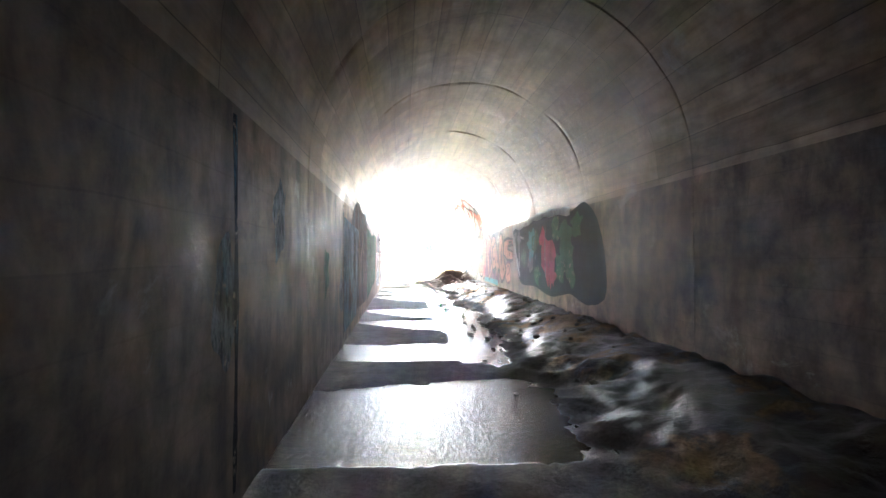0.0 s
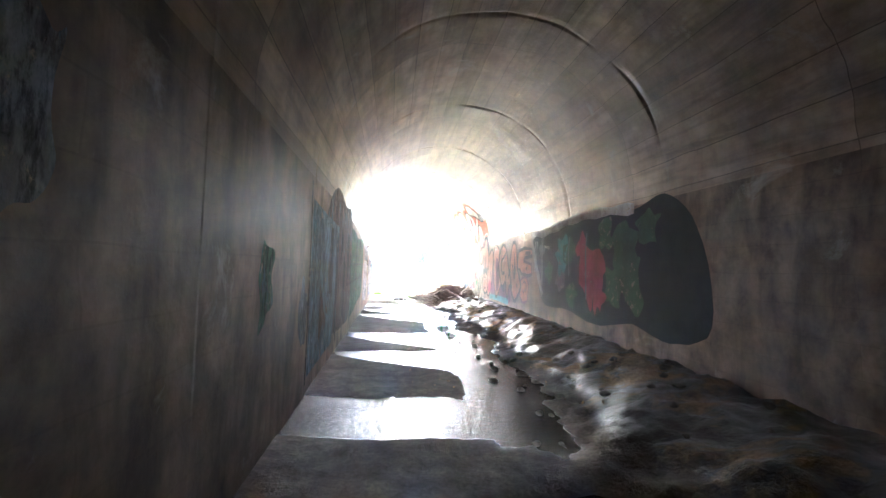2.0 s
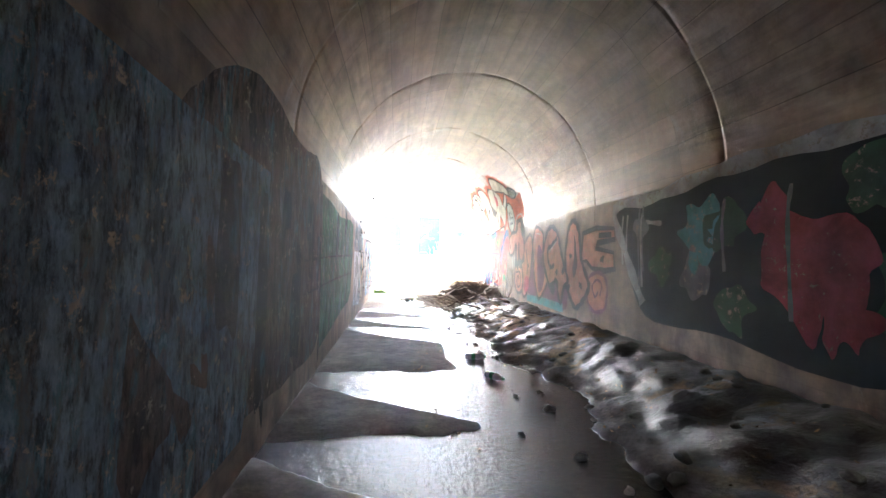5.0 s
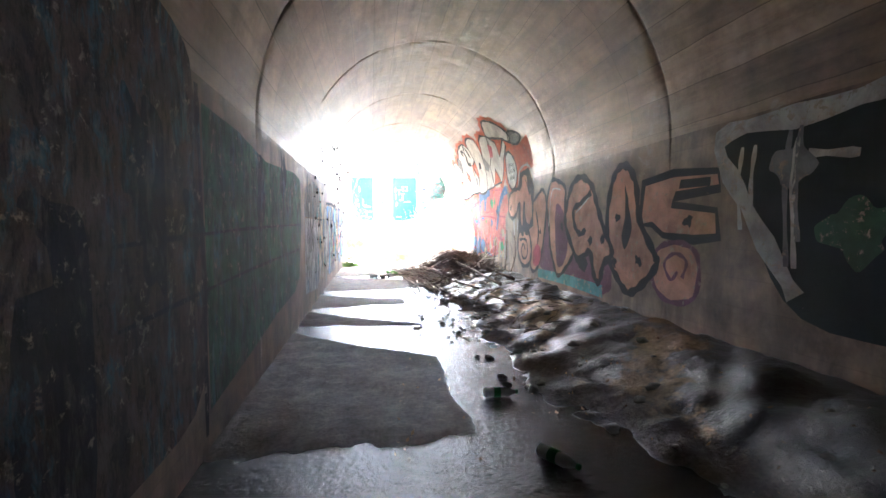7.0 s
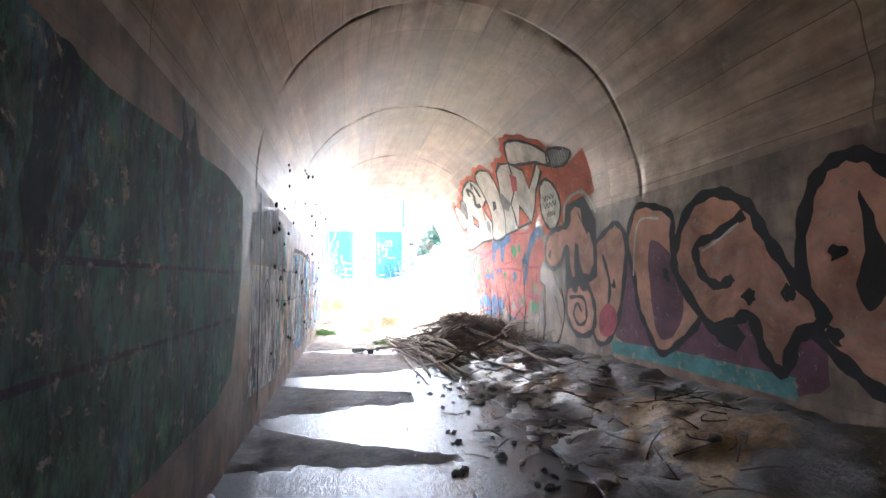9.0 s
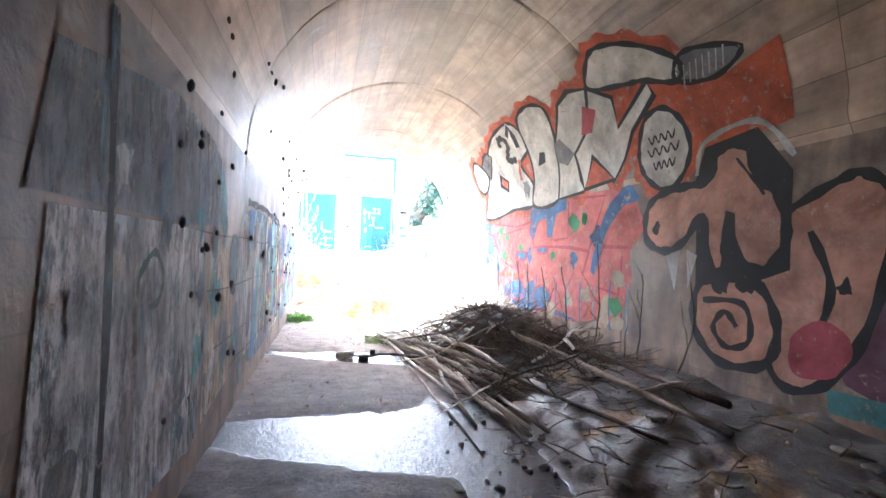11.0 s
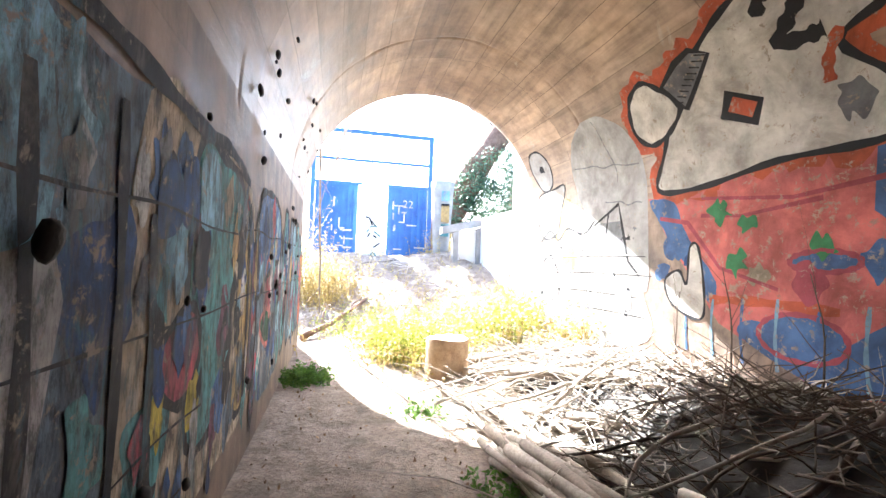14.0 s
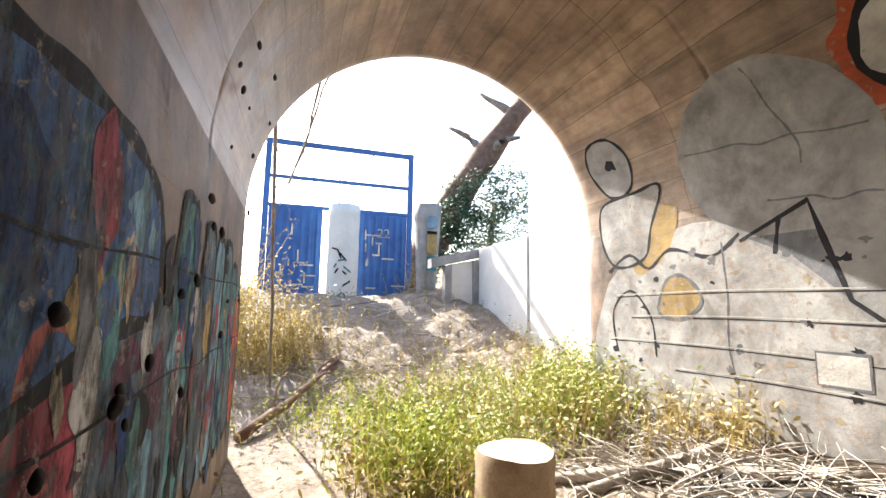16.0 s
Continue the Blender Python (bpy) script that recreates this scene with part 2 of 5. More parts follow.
M_PALE = wood_material("bleached_wood", (0.42, 0.36, 0.30), (0.72, 0.65, 0.56))
M_TWIG = wood_material("dark_twigs", (0.04, 0.028, 0.02), (0.15, 0.105, 0.075))
M_CUT = surface("sawn_wood", (0.50, 0.37, 0.22), (0.70, 0.57, 0.40), 9.0, grain=80.0)
M_BLUE = surface("blue_steel", (0.02, 0.09, 0.30), (0.04, 0.16, 0.46), 2.5, 0.5, 0.15)
M_RUST = surface("rusty_steel", (0.12, 0.06, 0.035), (0.25, 0.15, 0.10), 5.0)
M_STONE = surface("stone", (0.09, 0.08, 0.07), (0.28, 0.25, 0.22), 8.0)
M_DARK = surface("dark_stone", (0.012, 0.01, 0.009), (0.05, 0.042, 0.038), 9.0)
M_CONC = surface("grey_concrete", (0.22, 0.21, 0.20), (0.42, 0.40, 0.38), 3.0)
M_WEED = leaf_material("weed_leaves", (0.11, 0.18, 0.02), (0.48, 0.47, 0.08))
M_STRAW = leaf_material("dry_grass", (0.22, 0.15, 0.045), (0.50, 0.40, 0.15))
M_HERB = leaf_material("herb_leaves", (0.05, 0.13, 0.02), (0.14, 0.27, 0.04))
M_TREE = leaf_material("tree_leaves", (0.03, 0.07, 0.035), (0.12, 0.19, 0.10), 0.25)
M_DRY = leaf_material("dead_leaves", (0.11, 0.06, 0.03), (0.38, 0.25, 0.13), 0.2)
M_LABEL = surface("bottle_plastic", (0.50, 0.54, 0.50), (0.75, 0.78, 0.74), 8.0, 0.3, 0.05)
M_CAN = surface("dull_tin", (0.30, 0.29, 0.27), (0.55, 0.53, 0.50), 8.0, 0.4, 0.1, metallic=0.6)


# ---- mesh helpers ----
def mesh_object(name, verts, faces, mat, parent=None, label="", uvs=None, flat=False):
    me = bpy.data.meshes.new(name)
    me.from_pydata([tuple(v) for v in verts], [], faces)
    if uvs is not None:
        layer = me.uv_layers.new(name="UVMap")
        for loop in me.loops:
            layer.data[loop.index].uv = uvs[loop.vertex_index]
    if not flat:
        me.polygons.foreach_set("use_smooth", [True] * len(me.polygons))
    me.materials.append(mat)
    ob = new(name, me)
    if parent:
        ob.parent = parent
    return tagged(ob, label)


def part(name, bm, mat, parent=None, label="", soft=False):
    me = bpy.data.meshes.new(name)
    bmesh.ops.recalc_face_normals(bm, faces=bm.faces)
    bm.to_mesh(me)
    bm.free()
    if soft:
        me.polygons.foreach_set("use_smooth", [True] * len(me.polygons))
    me.materials.append(mat)
    ob = new(name, me)
    if parent:
        ob.parent = parent
    return tagged(ob, label)


def box(bm, lo, hi, bevel=0.01, turn=None):
    made = bmesh.ops.create_cube(bm, size=1.0)["verts"]
    for v in made:
        v.co = Vector([l + (c + 0.5) * (h - l) for l, c, h in zip(lo, v.co, hi)])
        if turn:
            v.co = turn @ v.co
    if bevel:
        bmesh.ops.bevel(bm, geom=list({e for v in made for e in v.link_edges}), offset=bevel, segments=2, affect="EDGES")


def tube_data(points, radii, sides=7, rough=0.0, rng=random):
    """Vertices and faces of a tapered, slightly knotty tube with closed ends."""
    verts, faces = [], []
    n = len(points)
    for i, (p, r) in enumerate(zip(points, radii)):
        way = (points[min(n - 1, i + 1)] - points[max(0, i - 1)]).normalized()
        a = way.orthogonal().normalized()
        b = way.cross(a)
        for k in range(sides):
            w = 2 * math.pi * k / sides
            verts.append(p + (a * math.cos(w) + b * math.sin(w)) * r * (1 + rough * (rng.random() - 0.5)))
    for i in range(n - 1):
        for k in range(sides):
            faces.append((i * sides + k, i * sides + (k + 1) % sides, (i + 1) * sides + (k + 1) % sides, (i + 1) * sides + k))
    faces.append(tuple(range(sides))[::-1])
    faces.append(tuple(range((n - 1) * sides, n * sides)))
    return verts, faces


def bent(a, b, bend, steps, rng):
    """A wavering line from a to b."""
    a, b = Vector(a), Vector(b)
    side = Vector((rng.uniform(-1, 1), rng.uniform(-1, 1), rng.uniform(-0.6, 0.6))) * bend
    pts = []
    for i in range(steps + 1):
        k = i / steps
        jit = Vector((rng.uniform(-1, 1), rng.uniform(-1, 1), rng.uniform(-1, 1))) * bend * 0.12
        pts.append(a.lerp(b, k) + side * math.sin(math.pi * k) + (jit if 0 < i < steps else Vector()))
    return pts


# ---- ground ----
# water between the silt bars: near edge at the left wall and at the bar's tip, then the far edge likewise
WET = ((3.1, 3.0, 4.5, 4.7), (5.75, 5.6, 6.6, 6.52), (8.62, 7.7, 8.72, 8.85), (10.2, 9.1, 10.5, 10.5), (13.4, 12.2, 13.58, 13.4), (14.62, 13.6, 14.7, 14.95), (16.1, 15.4, 16.46, 16.55), (18.8, 18.05, 18.95, 18.6))


def height(x, y):
    n1 = noise.noise(Vector((x * 0.9, y * 0.9, 0.3)))
    n2 = noise.noise(Vector((x * 3.1, y * 3.1, 7.0)))
    n3 = noise.noise(Vector((x * 9.0, y * 9.0, 3.0)))
    if y < 19.3:
        u = min(1.1, max(0.0, (x - XL) / 1.45))
        yy = y + 0.07 * n2 + 0.05 * n3
        band = 0.0
        for a, b, c, d in WET:
            near, far = a + (b - a) * u ** 0.8, c + (d - c) * u
            band = max(band, smooth(near - 0.16, near + 0.12, yy) * (1 - smooth(far - 0.12, far + 0.16, yy)))
        along = smooth(5.0, 6.0, y) * (1 - smooth(16.0, 17.2, y))
        channel = along * smooth(0.70, 0.92, x + 0.16 * n1 + 0.05 * n2) * (1 - smooth(1.25, 1.6, x + 0.3 * n1))
        z = 0.018 - 0.042 * max(band * (1 - smooth(1.3, 1.8, x)), channel)
        pool = math.exp(-(((x - 1.6) / 0.55) ** 2) - ((y - 9.7) / 0.9) ** 2) + math.exp(-(((x - 1.35) / 0.3) ** 2) - ((y - 7.2) / 0.9) ** 2)
        z -= 0.10 * min(1.0, pool)
        bank = 0.30 * smooth(1.25, 2.9, x + 0.35 * n1)
        z += bank * (1 - 0.5 * min(1.0, pool)) + (0.05 * n2 + 0.02 * n3) * smooth(0.9, 1.7, x)
        z += 0.006 * n2 + 0.007 * n3 + 0.006 * noise.noise(Vector((x * 21, y * 21, 5.0)))
    else:
        z = 0.018 + 0.012 * n2 + 0.006 * n3 + 0.26 * smooth(1.25, 2.9, x + 0.33 * n1) + 0.03 * n2 * smooth(0.9, 1.6, x)
    k = smooth(19.0, 20.5, y)
    z -= 0.033 * k
    dip = 0.12 * math.exp(-(((x - 1.1) / 0.6) ** 2) - ((y - 22.3) / 1.0) ** 2)
    z -= dip
    if y > 23.5:
        z += 1.40 * smooth(24.2, 30.2, y) + (0.10 * n1 + 0.06 * n2) * smooth(24.0, 25.5, y) + 0.25 * smooth(-0.2, -2.0, x) * smooth(23.8, 25.5, y)
    return z


def sheet(name, x0, x1, y0, y1, dx, dy, mat):
    nx, ny = max(1, round((x1 - x0) / dx)), max(1, round((y1 - y0) / dy))
    verts = [(x := x0 + (x1 - x0) * i / nx, y := y0 + (y1 - y0) * j / ny, height(x, y)) for j in range(ny + 1) for i in range(nx + 1)]
    faces = [(a := j * (nx + 1) + i, a + 1, a + nx + 2, a + nx + 1) for j in range(ny) for i in range(nx)]
    return mesh_object(name, verts, faces, mat)


tagged(sheet("floor", XL - 0.1, XR + 0.1, Y0, Y1, 0.045, 0.05, M_MUD), "muddy uneven tunnel floor with puddles and dry ridges", "floor", kind="structure")
xs = [-300, -120, -50, -20, -10] + [-6 + 0.12 * i for i in range(101)] + [10, 20, 50, 120, 300]
ys = [Y1 + 0.12 * i for i in range(76)] + [36, 45, 60, 120, 300, 900]
gv = [(x, y, height(x, y)) for y in ys for x in xs]
gf = [(a := j * len(xs) + i, a + 1, a + len(xs) + 1, a + len(xs)) for j in range(len(ys) - 1) for i in range(len(xs) - 1)]
tagged(mesh_object("ground", gv, gf, M_MUD), "dry dusty ground rising away from the tunnel mouth", "ground", kind="structure")
pv = [(XL - 0.05, 1.0, -0.002), (XR + 0.05, 1.0, -0.002), (XR + 0.05, 19.2, -0.002), (XL - 0.05, 19.2, -0.002)]
tagged(mesh_object("water", pv, [(0, 1, 2, 3)], M_WATER, flat=True), "still shallow puddle water over dark mud", "puddle", kind="structure")


# ---- lining ----
def lined(name, strips, mat, label, category):
    """A thick strip of lining: strips of (side, h) run across it, from Y0 to Y1."""
    ny = round((Y1 - Y0) / 0.075)
    yy = sorted([Y0 + (Y1 - Y0) * j / ny for j in range(ny + 1)] + [r + d for r in RINGS for d in (-0.03, -0.014, 0.0, 0.014, 0.03)])
    ny = len(yy) - 1
    verts, uvs, faces = [], [], []
    n = len(strips)
    for y in yy:
        for side, h in strips:
            p = on_wall(side, y, h)
            s = h if side > 0 else 2 * ARC - h
            off = relief(side, y, h)
            ring = min(abs(y - r + 0.05 * noise.noise(Vector((s * 1.5, r, 0)))) for r in RINGS)
            if ring < 0.02 and h > SPRING - 0.05:
                off -= 0.022 * (0.35 + 1.1 * noise.noise(Vector((s * 2.2, y, 5))))
            if y > Y1 - 0.2:
                off -= 0.05 * ((y - Y1 + 0.2) / 0.2) ** 2
            verts.append(on_wall(side, y, h, max(-0.1, off)))
            uvs.append((y, s))
    for j in range(ny):
        for i in range(n - 1):
            a = j * n + i
            faces.append((a, a + n, a + n + 1, a + 1))
    base = len(verts)
    for y in (Y0, Y1):
        for side, h in strips:
            verts.append(on_wall(side, y, h, -0.45))
            uvs.append((y, h))
    for i in range(n - 1):
        faces.append((base + i, base + i + 1, base + n + i + 1, base + n + i))
        faces.append((ny * n + i, base + n + i, base + n + i + 1, ny * n + i + 1))
    tagged(mesh_object(name, verts, faces, mat, uvs=uvs), label, category, kind="structure")


low = [-0.3 + 2.3 * i / 28 for i in range(29)]
high = [SPRING + (ARC - SPRING) * i / 34 for i in range(35)]
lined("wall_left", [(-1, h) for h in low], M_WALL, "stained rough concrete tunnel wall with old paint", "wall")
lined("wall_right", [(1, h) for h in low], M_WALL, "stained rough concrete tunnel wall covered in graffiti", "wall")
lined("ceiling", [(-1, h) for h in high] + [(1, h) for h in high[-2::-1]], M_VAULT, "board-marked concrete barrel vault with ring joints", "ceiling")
# unseen wall added behind the start, shutting out light from the rear
bm = bmesh.new()
box(bm, (XL - 0.5, Y0 - 0.4, -0.3), (XR + 0.5, Y0 - 0.02, 4.4), 0)
tagged(part("wall_back", bm, M_WALL), "unseen wall added behind to keep the tunnel dark", "wall", kind="structure")


# ---- painted shapes on the lining ----
def curve_loop(pts, closed, steps):
    n = len(pts)
    out = []
    for i in range(n if closed else n - 1):
        p = [Vector(pts[(i + k) % n] if closed else pts[min(n - 1, max(0, i + k))]) for k in (-1, 0, 1, 2)]
        for s in range(steps):
            u = s / steps
            out.append(0.5 * (2 * p[1] + (p[2] - p[0]) * u + (2 * p[0] - 5 * p[1] + 4 * p[2] - p[3]) * u * u + (3 * p[1] - p[0] - 3 * p[2] + p[3]) * u ** 3))
    if not closed:
        out.append(Vector(pts[-1]))
    return out


def wrap(bm, side, layer):
    lo, hi = min(v.co.x for v in bm.verts), max(v.co.x for v in bm.verts)
    for axis, a, b, step in ((1, SPRING, 4.6, 0.06), (0, lo, hi, 0.3)):
        at = a + (step if axis == 0 else 0)
        while at < b:
            pl, no = [0, 0, 0], [0, 0, 0]
            pl[axis], no[axis] = at, 1
            if min(v.co[axis] for v in bm.verts) < at < max(v.co[axis] for v in bm.verts):
                bmesh.ops.bisect_plane(bm, geom=bm.verts[:] + bm.edges[:] + bm.faces[:], plane_co=pl, plane_no=no)
            at += step
    bmesh.ops.triangulate(bm, faces=bm.faces)
    for v in bm.verts:
        v.co = on_wall(side, v.co.x, v.co.y, relief(side, v.co.x, v.co.y) + 0.003 + 0.0003 * layer)


def fill(name, parent, side, pts, mat, layer, rounded=True, label=""):
    loop = curve_loop(pts, True, 5) if rounded else [Vector(p) for p in pts]
    bm = bmesh.new()
    vs = []
    for p in loop:
        q = Vector((p.x * 9, p.y * 9, layer))
        vs.append(bm.verts.new((p.x + 0.022 * noise.noise(q), p.y + 0.022 * noise.noise(q + Vector((0, 0, 9))), 0)))
    es = [bm.edges.new((vs[i], vs[(i + 1) % len(vs)])) for i in range(len(vs))]
    bmesh.ops.triangle_fill(bm, edges=es, use_beauty=True)
    wrap(bm, side, layer)
    return part(name, bm, (P if side > 0 else WORN)[mat], parent, label)


def stroke(name, parent, side, pts, mat, layer, width=0.05, closed=False, rounded=True):
    loop = curve_loop(pts, closed, 5) if rounded else [Vector(p) for p in pts]
    n = len(loop)
    bm = bmesh.new()
    rim = []
    for i, p in enumerate(loop):
        a = loop[(i - 1) % n] if closed or i > 0 else p
        b = loop[(i + 1) % n] if closed or i < n - 1 else p
        d = b - a
        d = d.normalized() if d.length > 1e-6 else Vector((1, 0))
        w = width * (0.5 + 0.14 * math.sin(i * 1.7 + n))
        s = Vector((-d.y, d.x)) * w
        rim.append((bm.verts.new((*(p + s), 0)), bm.verts.new((*(p - s), 0))))
    for i in range(n if closed else n - 1):
        (a, b), (c, d) = rim[i], rim[(i + 1) % n]
        bm.faces.new((a, b, d, c))
    wrap(bm, side, layer)
    return part(name, bm, (P if side > 0 else WORN)[mat], parent)


def letter(parent, side, pts, mat, outline, layer, width=0.06, rounded=True, name="letter"):
    ob = fill(name, parent, side, pts, mat, layer, rounded)
    stroke("outline", ob, side, pts, outline, layer + 1, width, True, rounded)
    return ob


def mural(label, y, h, side):
    e = new("graffiti", None)
    return tagged(e, label, "graffiti", "painted pieces on the tunnel walls")


def blob(parent, side, y, h, r, mat, layer, rng, name="patch", tall=1.0):
    k = 12
    pts = [(y + r * rng.uniform(0.55, 1.4) * math.cos(2 * math.pi * i / k), h + tall * r * rng.uniform(0.55, 1.4) * math.sin(2 * math.pi * i / k)) for i in range(k)]
    return fill(name, parent, side, pts, mat, layer)

rng = random.Random(5)
# right wall: dark night mural with plants
g = mural("dark mural of leaves and a red flower edged in white", 8, 1, 1)
fill("background", g, 1, [(6.1, 0.75), (6.3, 1.65), (6.8, 2.05), (7.4, 1.96), (8.4, 2.02), (9.4, 2.0), (10.4, 1.9), (11.25, 1.88), (10.95, 1.3), (10.5, 0.62), (9.4, 0.6), (8.4, 0.48), (7.4, 0.6), (6.7, 0.5)], "night", 0)
stroke("border", g, 1, [(7.4, 1.97), (8.4, 2.03), (9.4, 2.01), (10.4, 1.91), (11.2, 1.88), (10.95, 1.35), (10.55, 0.75)], "chalk", 2, 0.13)
stroke("border", g, 1, [(10.2, 1.62), (10.5, 1.66)], "chalk", 2, 0.05)
for y, h, r, c in ((8.5, 1.15, 0.38, "rose"), (8.85, 1.55, 0.2, "rose"), (8.3, 0.85, 0.2, "rose"), (7.45, 1.05, 0.3, "moss"), (9.6, 1.5, 0.3, "teal"), (7.9, 1.0, 0.25, "moss"), (7.6, 1.5, 0.3, "green"), (8.1, 1.7, 0.2, "moss"), (9.3, 1.5, 0.25, "green"), (9.7, 1.1, 0.22, "grey"), (10.2, 1.2, 0.18, "moss"), (7.1, 1.7, 0.22, "green"), (9.2, 0.85, 0.2, "moss"), (10.6, 1.6, 0.15, "grey")):
    blob(g, 1, y, h, r, c, 3 if c != "rose" else 4, rng, "flower" if c == "rose" else "leaf")
for i in range(7):
    y = rng.uniform(8.6, 11.0)
    stroke("drip", g, 1, [(y, 1.85 - 0.1 * rng.random()), (y + 0.03, 1.5), (y, 1.2 - 0.4 * rng.random())], "chalk" if i % 2 else "grey", 5, 0.035)

# right wall: pink letters outlined in black
g = mural("pink block letters with thick black outlines and purple shading", 13, 1, 1)
fill("shade", g, 1, [(13.7, 0.55), (13.8, 1.3), (14.3, 1.6), (14.7, 1.3), (14.9, 0.55)], "purple", 0)
fill("shade", g, 1, [(12.75, 0.5), (12.9, 0.95), (13.4, 1.0), (13.7, 0.5), (13.2, 0.36)], "purple", 0)
letter(g, 1, [(12.24, 1.22), (12.18, 1.63), (11.74, 1.68), (11.22, 1.64), (11.2, 1.5), (11.7, 1.47), (11.76, 1.4), (11.23, 1.33), (11.2, 1.12), (11.47, 1.09), (11.87, 1.12), (12.04, 1.22)], "pink", "black", 1, 0.07, False)
fill("counter", g, 1, [(11.3, 1.53), (11.3, 1.6), (11.66, 1.62), (11.66, 1.53)], "black", 3, False)
blob(g, 1, 11.55, 1.25, 0.06, "black", 3, rng, "dot")
letter(g, 1, [(11.45, 0.6), (11.42, 0.95), (11.65, 1.06), (11.95, 0.98), (12.02, 0.7), (11.8, 0.52)], "pink", "purple", 1, 0.05)
stroke("swirl", g, 1, [(11.6, 0.75), (11.55, 0.9), (11.7, 0.96), (11.84, 0.86), (11.75, 0.72), (11.66, 0.8)], "purple", 3, 0.035)
letter(g, 1, [(12.86, 1.33), (12.76, 1.7), (12.62, 1.84), (12.45, 1.82), (12.31, 1.62), (12.24, 1.27), (12.0, 0.95), (11.96, 0.82), (12.2, 0.6), (12.42, 0.5), (12.62, 0.62), (12.82, 0.86)], "pink", "black", 3, 0.085)
fill("counter", g, 1, [(12.5, 1.62), (12.44, 1.45), (12.38, 1.15), (12.5, 0.95), (12.56, 1.1), (12.5, 1.3)], "black", 5)
letter(g, 1, [(13.96, 1.43), (13.77, 1.75), (13.5, 1.83), (13.23, 1.69), (13.11, 1.47), (12.95, 1.2), (12.75, 0.91), (12.93, 0.76), (13.03, 0.53), (13.16, 0.62), (13.25, 0.88), (13.42, 0.82), (13.61, 0.77), (13.95, 1.18)], "pink", "black", 5, 0.085)
stroke("counter", g, 1, [(13.25, 1.62), (13.5, 1.5), (13.72, 1.42), (13.68, 1.2), (13.52, 1.1), (13.38, 1.16)], "black", 7, 0.075)
stroke("highlight", g, 1, [(13.3, 1.56), (13.52, 1.44), (13.66, 1.38)], "white", 8, 0.02)
fill("counter", g, 1, [(13.62, 0.8), (13.42, 0.86), (13.3, 0.74), (13.4, 0.62), (13.55, 0.66)], "black", 7, False)
for y, h in ((13.25, 1.02), (12.95, 1.05), (12.7, 0.8), (12.66, 1.3), (14.1, 1.2), (14.9, 1.1), (12.25, 0.85)):
    blob(g, 1, y, h, 0.055, "black", 8, rng, "dot")
letter(g, 1, [(14.64, 1.54), (14.48, 1.87), (14.2, 1.84), (13.98, 1.71), (14.0, 1.43), (13.86, 1.1), (13.72, 0.85), (13.95, 0.62), (14.22, 0.48), (14.4, 0.7), (14.51, 0.91), (14.55, 1.2)], "pink", "black", 3, 0.06)
fill("shade", g, 1, [(14.3, 1.5), (14.05, 1.4), (13.9, 1.05), (13.95, 0.75), (14.2, 0.6), (14.3, 0.9)], "purple", 5)
stroke("highlight", g, 1, [(14.56, 1.2), (14.5, 1.6), (14.4, 1.75), (14.15, 1.72)], "white", 8, 0.022)
letter(g, 1, [(15.46, 1.83), (15.3, 1.6), (15.23, 1.6), (14.95, 1.74), (14.8, 1.76), (14.66, 1.54), (14.79, 0.9), (15.02, 0.52), (15.3, 0.47), (15.45, 0.9), (15.42, 1.3)], "pink", "black", 5, 0.06)
stroke("counter", g, 1, [(15.1, 1.45), (14.98, 1.1), (15.08, 0.75)], "black", 7, 0.05)
fill("shade", g, 1, [(15.0, 0.9), (14.86, 0.75), (15.0, 0.56), (15.2, 0.55), (15.2, 0.8)], "rose", 7)
stroke("highlight", g, 1, [(15.36, 1.2), (15.36, 1.6)], "white", 8, 0.022)
fill("skirting_band", g, 1, [(12.95, 0.36), (12.95, 0.5), (14.0, 0.52), (15.0, 0.5), (15.0, 0.38), (14.0, 0.38)], "teal", 1, False)
# black-rimmed face of pink shapes
fill("shadow", g, 1, [(16.25, 1.38), (15.98, 1.66), (15.98, 1.0), (15.5, 1.1), (15.22, 1.2), (15.2, 1.85), (15.45, 2.2), (15.9, 2.16), (16.0, 1.9)], "black", 7, False)
letter(g, 1, [(16.55, 1.45), (16.55, 1.72), (16.38, 1.85), (16.1, 1.88), (15.86, 1.9), (15.78, 2.1), (15.55, 2.1), (15.45, 1.85), (15.3, 1.7), (15.25, 1.4), (15.4, 1.2), (15.6, 1.3), (15.68, 1.62), (15.72, 1.2), (15.85, 1.25), (15.92, 1.62), (16.1, 1.42), (16.33, 1.34)], "pink", "black", 9, 0.07)
stroke("white_rim", g, 1, [(15.98, 1.95), (15.9, 2.2), (15.45, 2.25), (15.2, 1.95)], "chalk", 9, 0.04)
stroke("scar", g, 1, [(15.62, 2.02), (15.5, 1.86), (15.4, 1.72)], "black", 11, 0.02)
fill("tooth", g, 1, [(16.3, 1.3), (16.15, 1.34), (16.2, 1.0)], "chalk", 9, False)
fill("tooth", g, 1, [(16.08, 1.36), (15.95, 1.3), (16.05, 1.02)], "chalk", 9, False)
letter(g, 1, [(15.95, 1.05), (15.7, 1.14), (15.42, 1.08), (15.3, 0.8), (15.4, 0.55), (15.75, 0.5), (15.98, 0.73)], "pink", "black", 9, 0.07)
for y, h, r in ((16.42, 1.56, 0.06), (15.66, 1.36, 0.07), (15.52, 1.12, 0.08), (15.72, 1.1, 0.08)):
    blob(g, 1, y, h, r, "black", 12, rng, "dot")
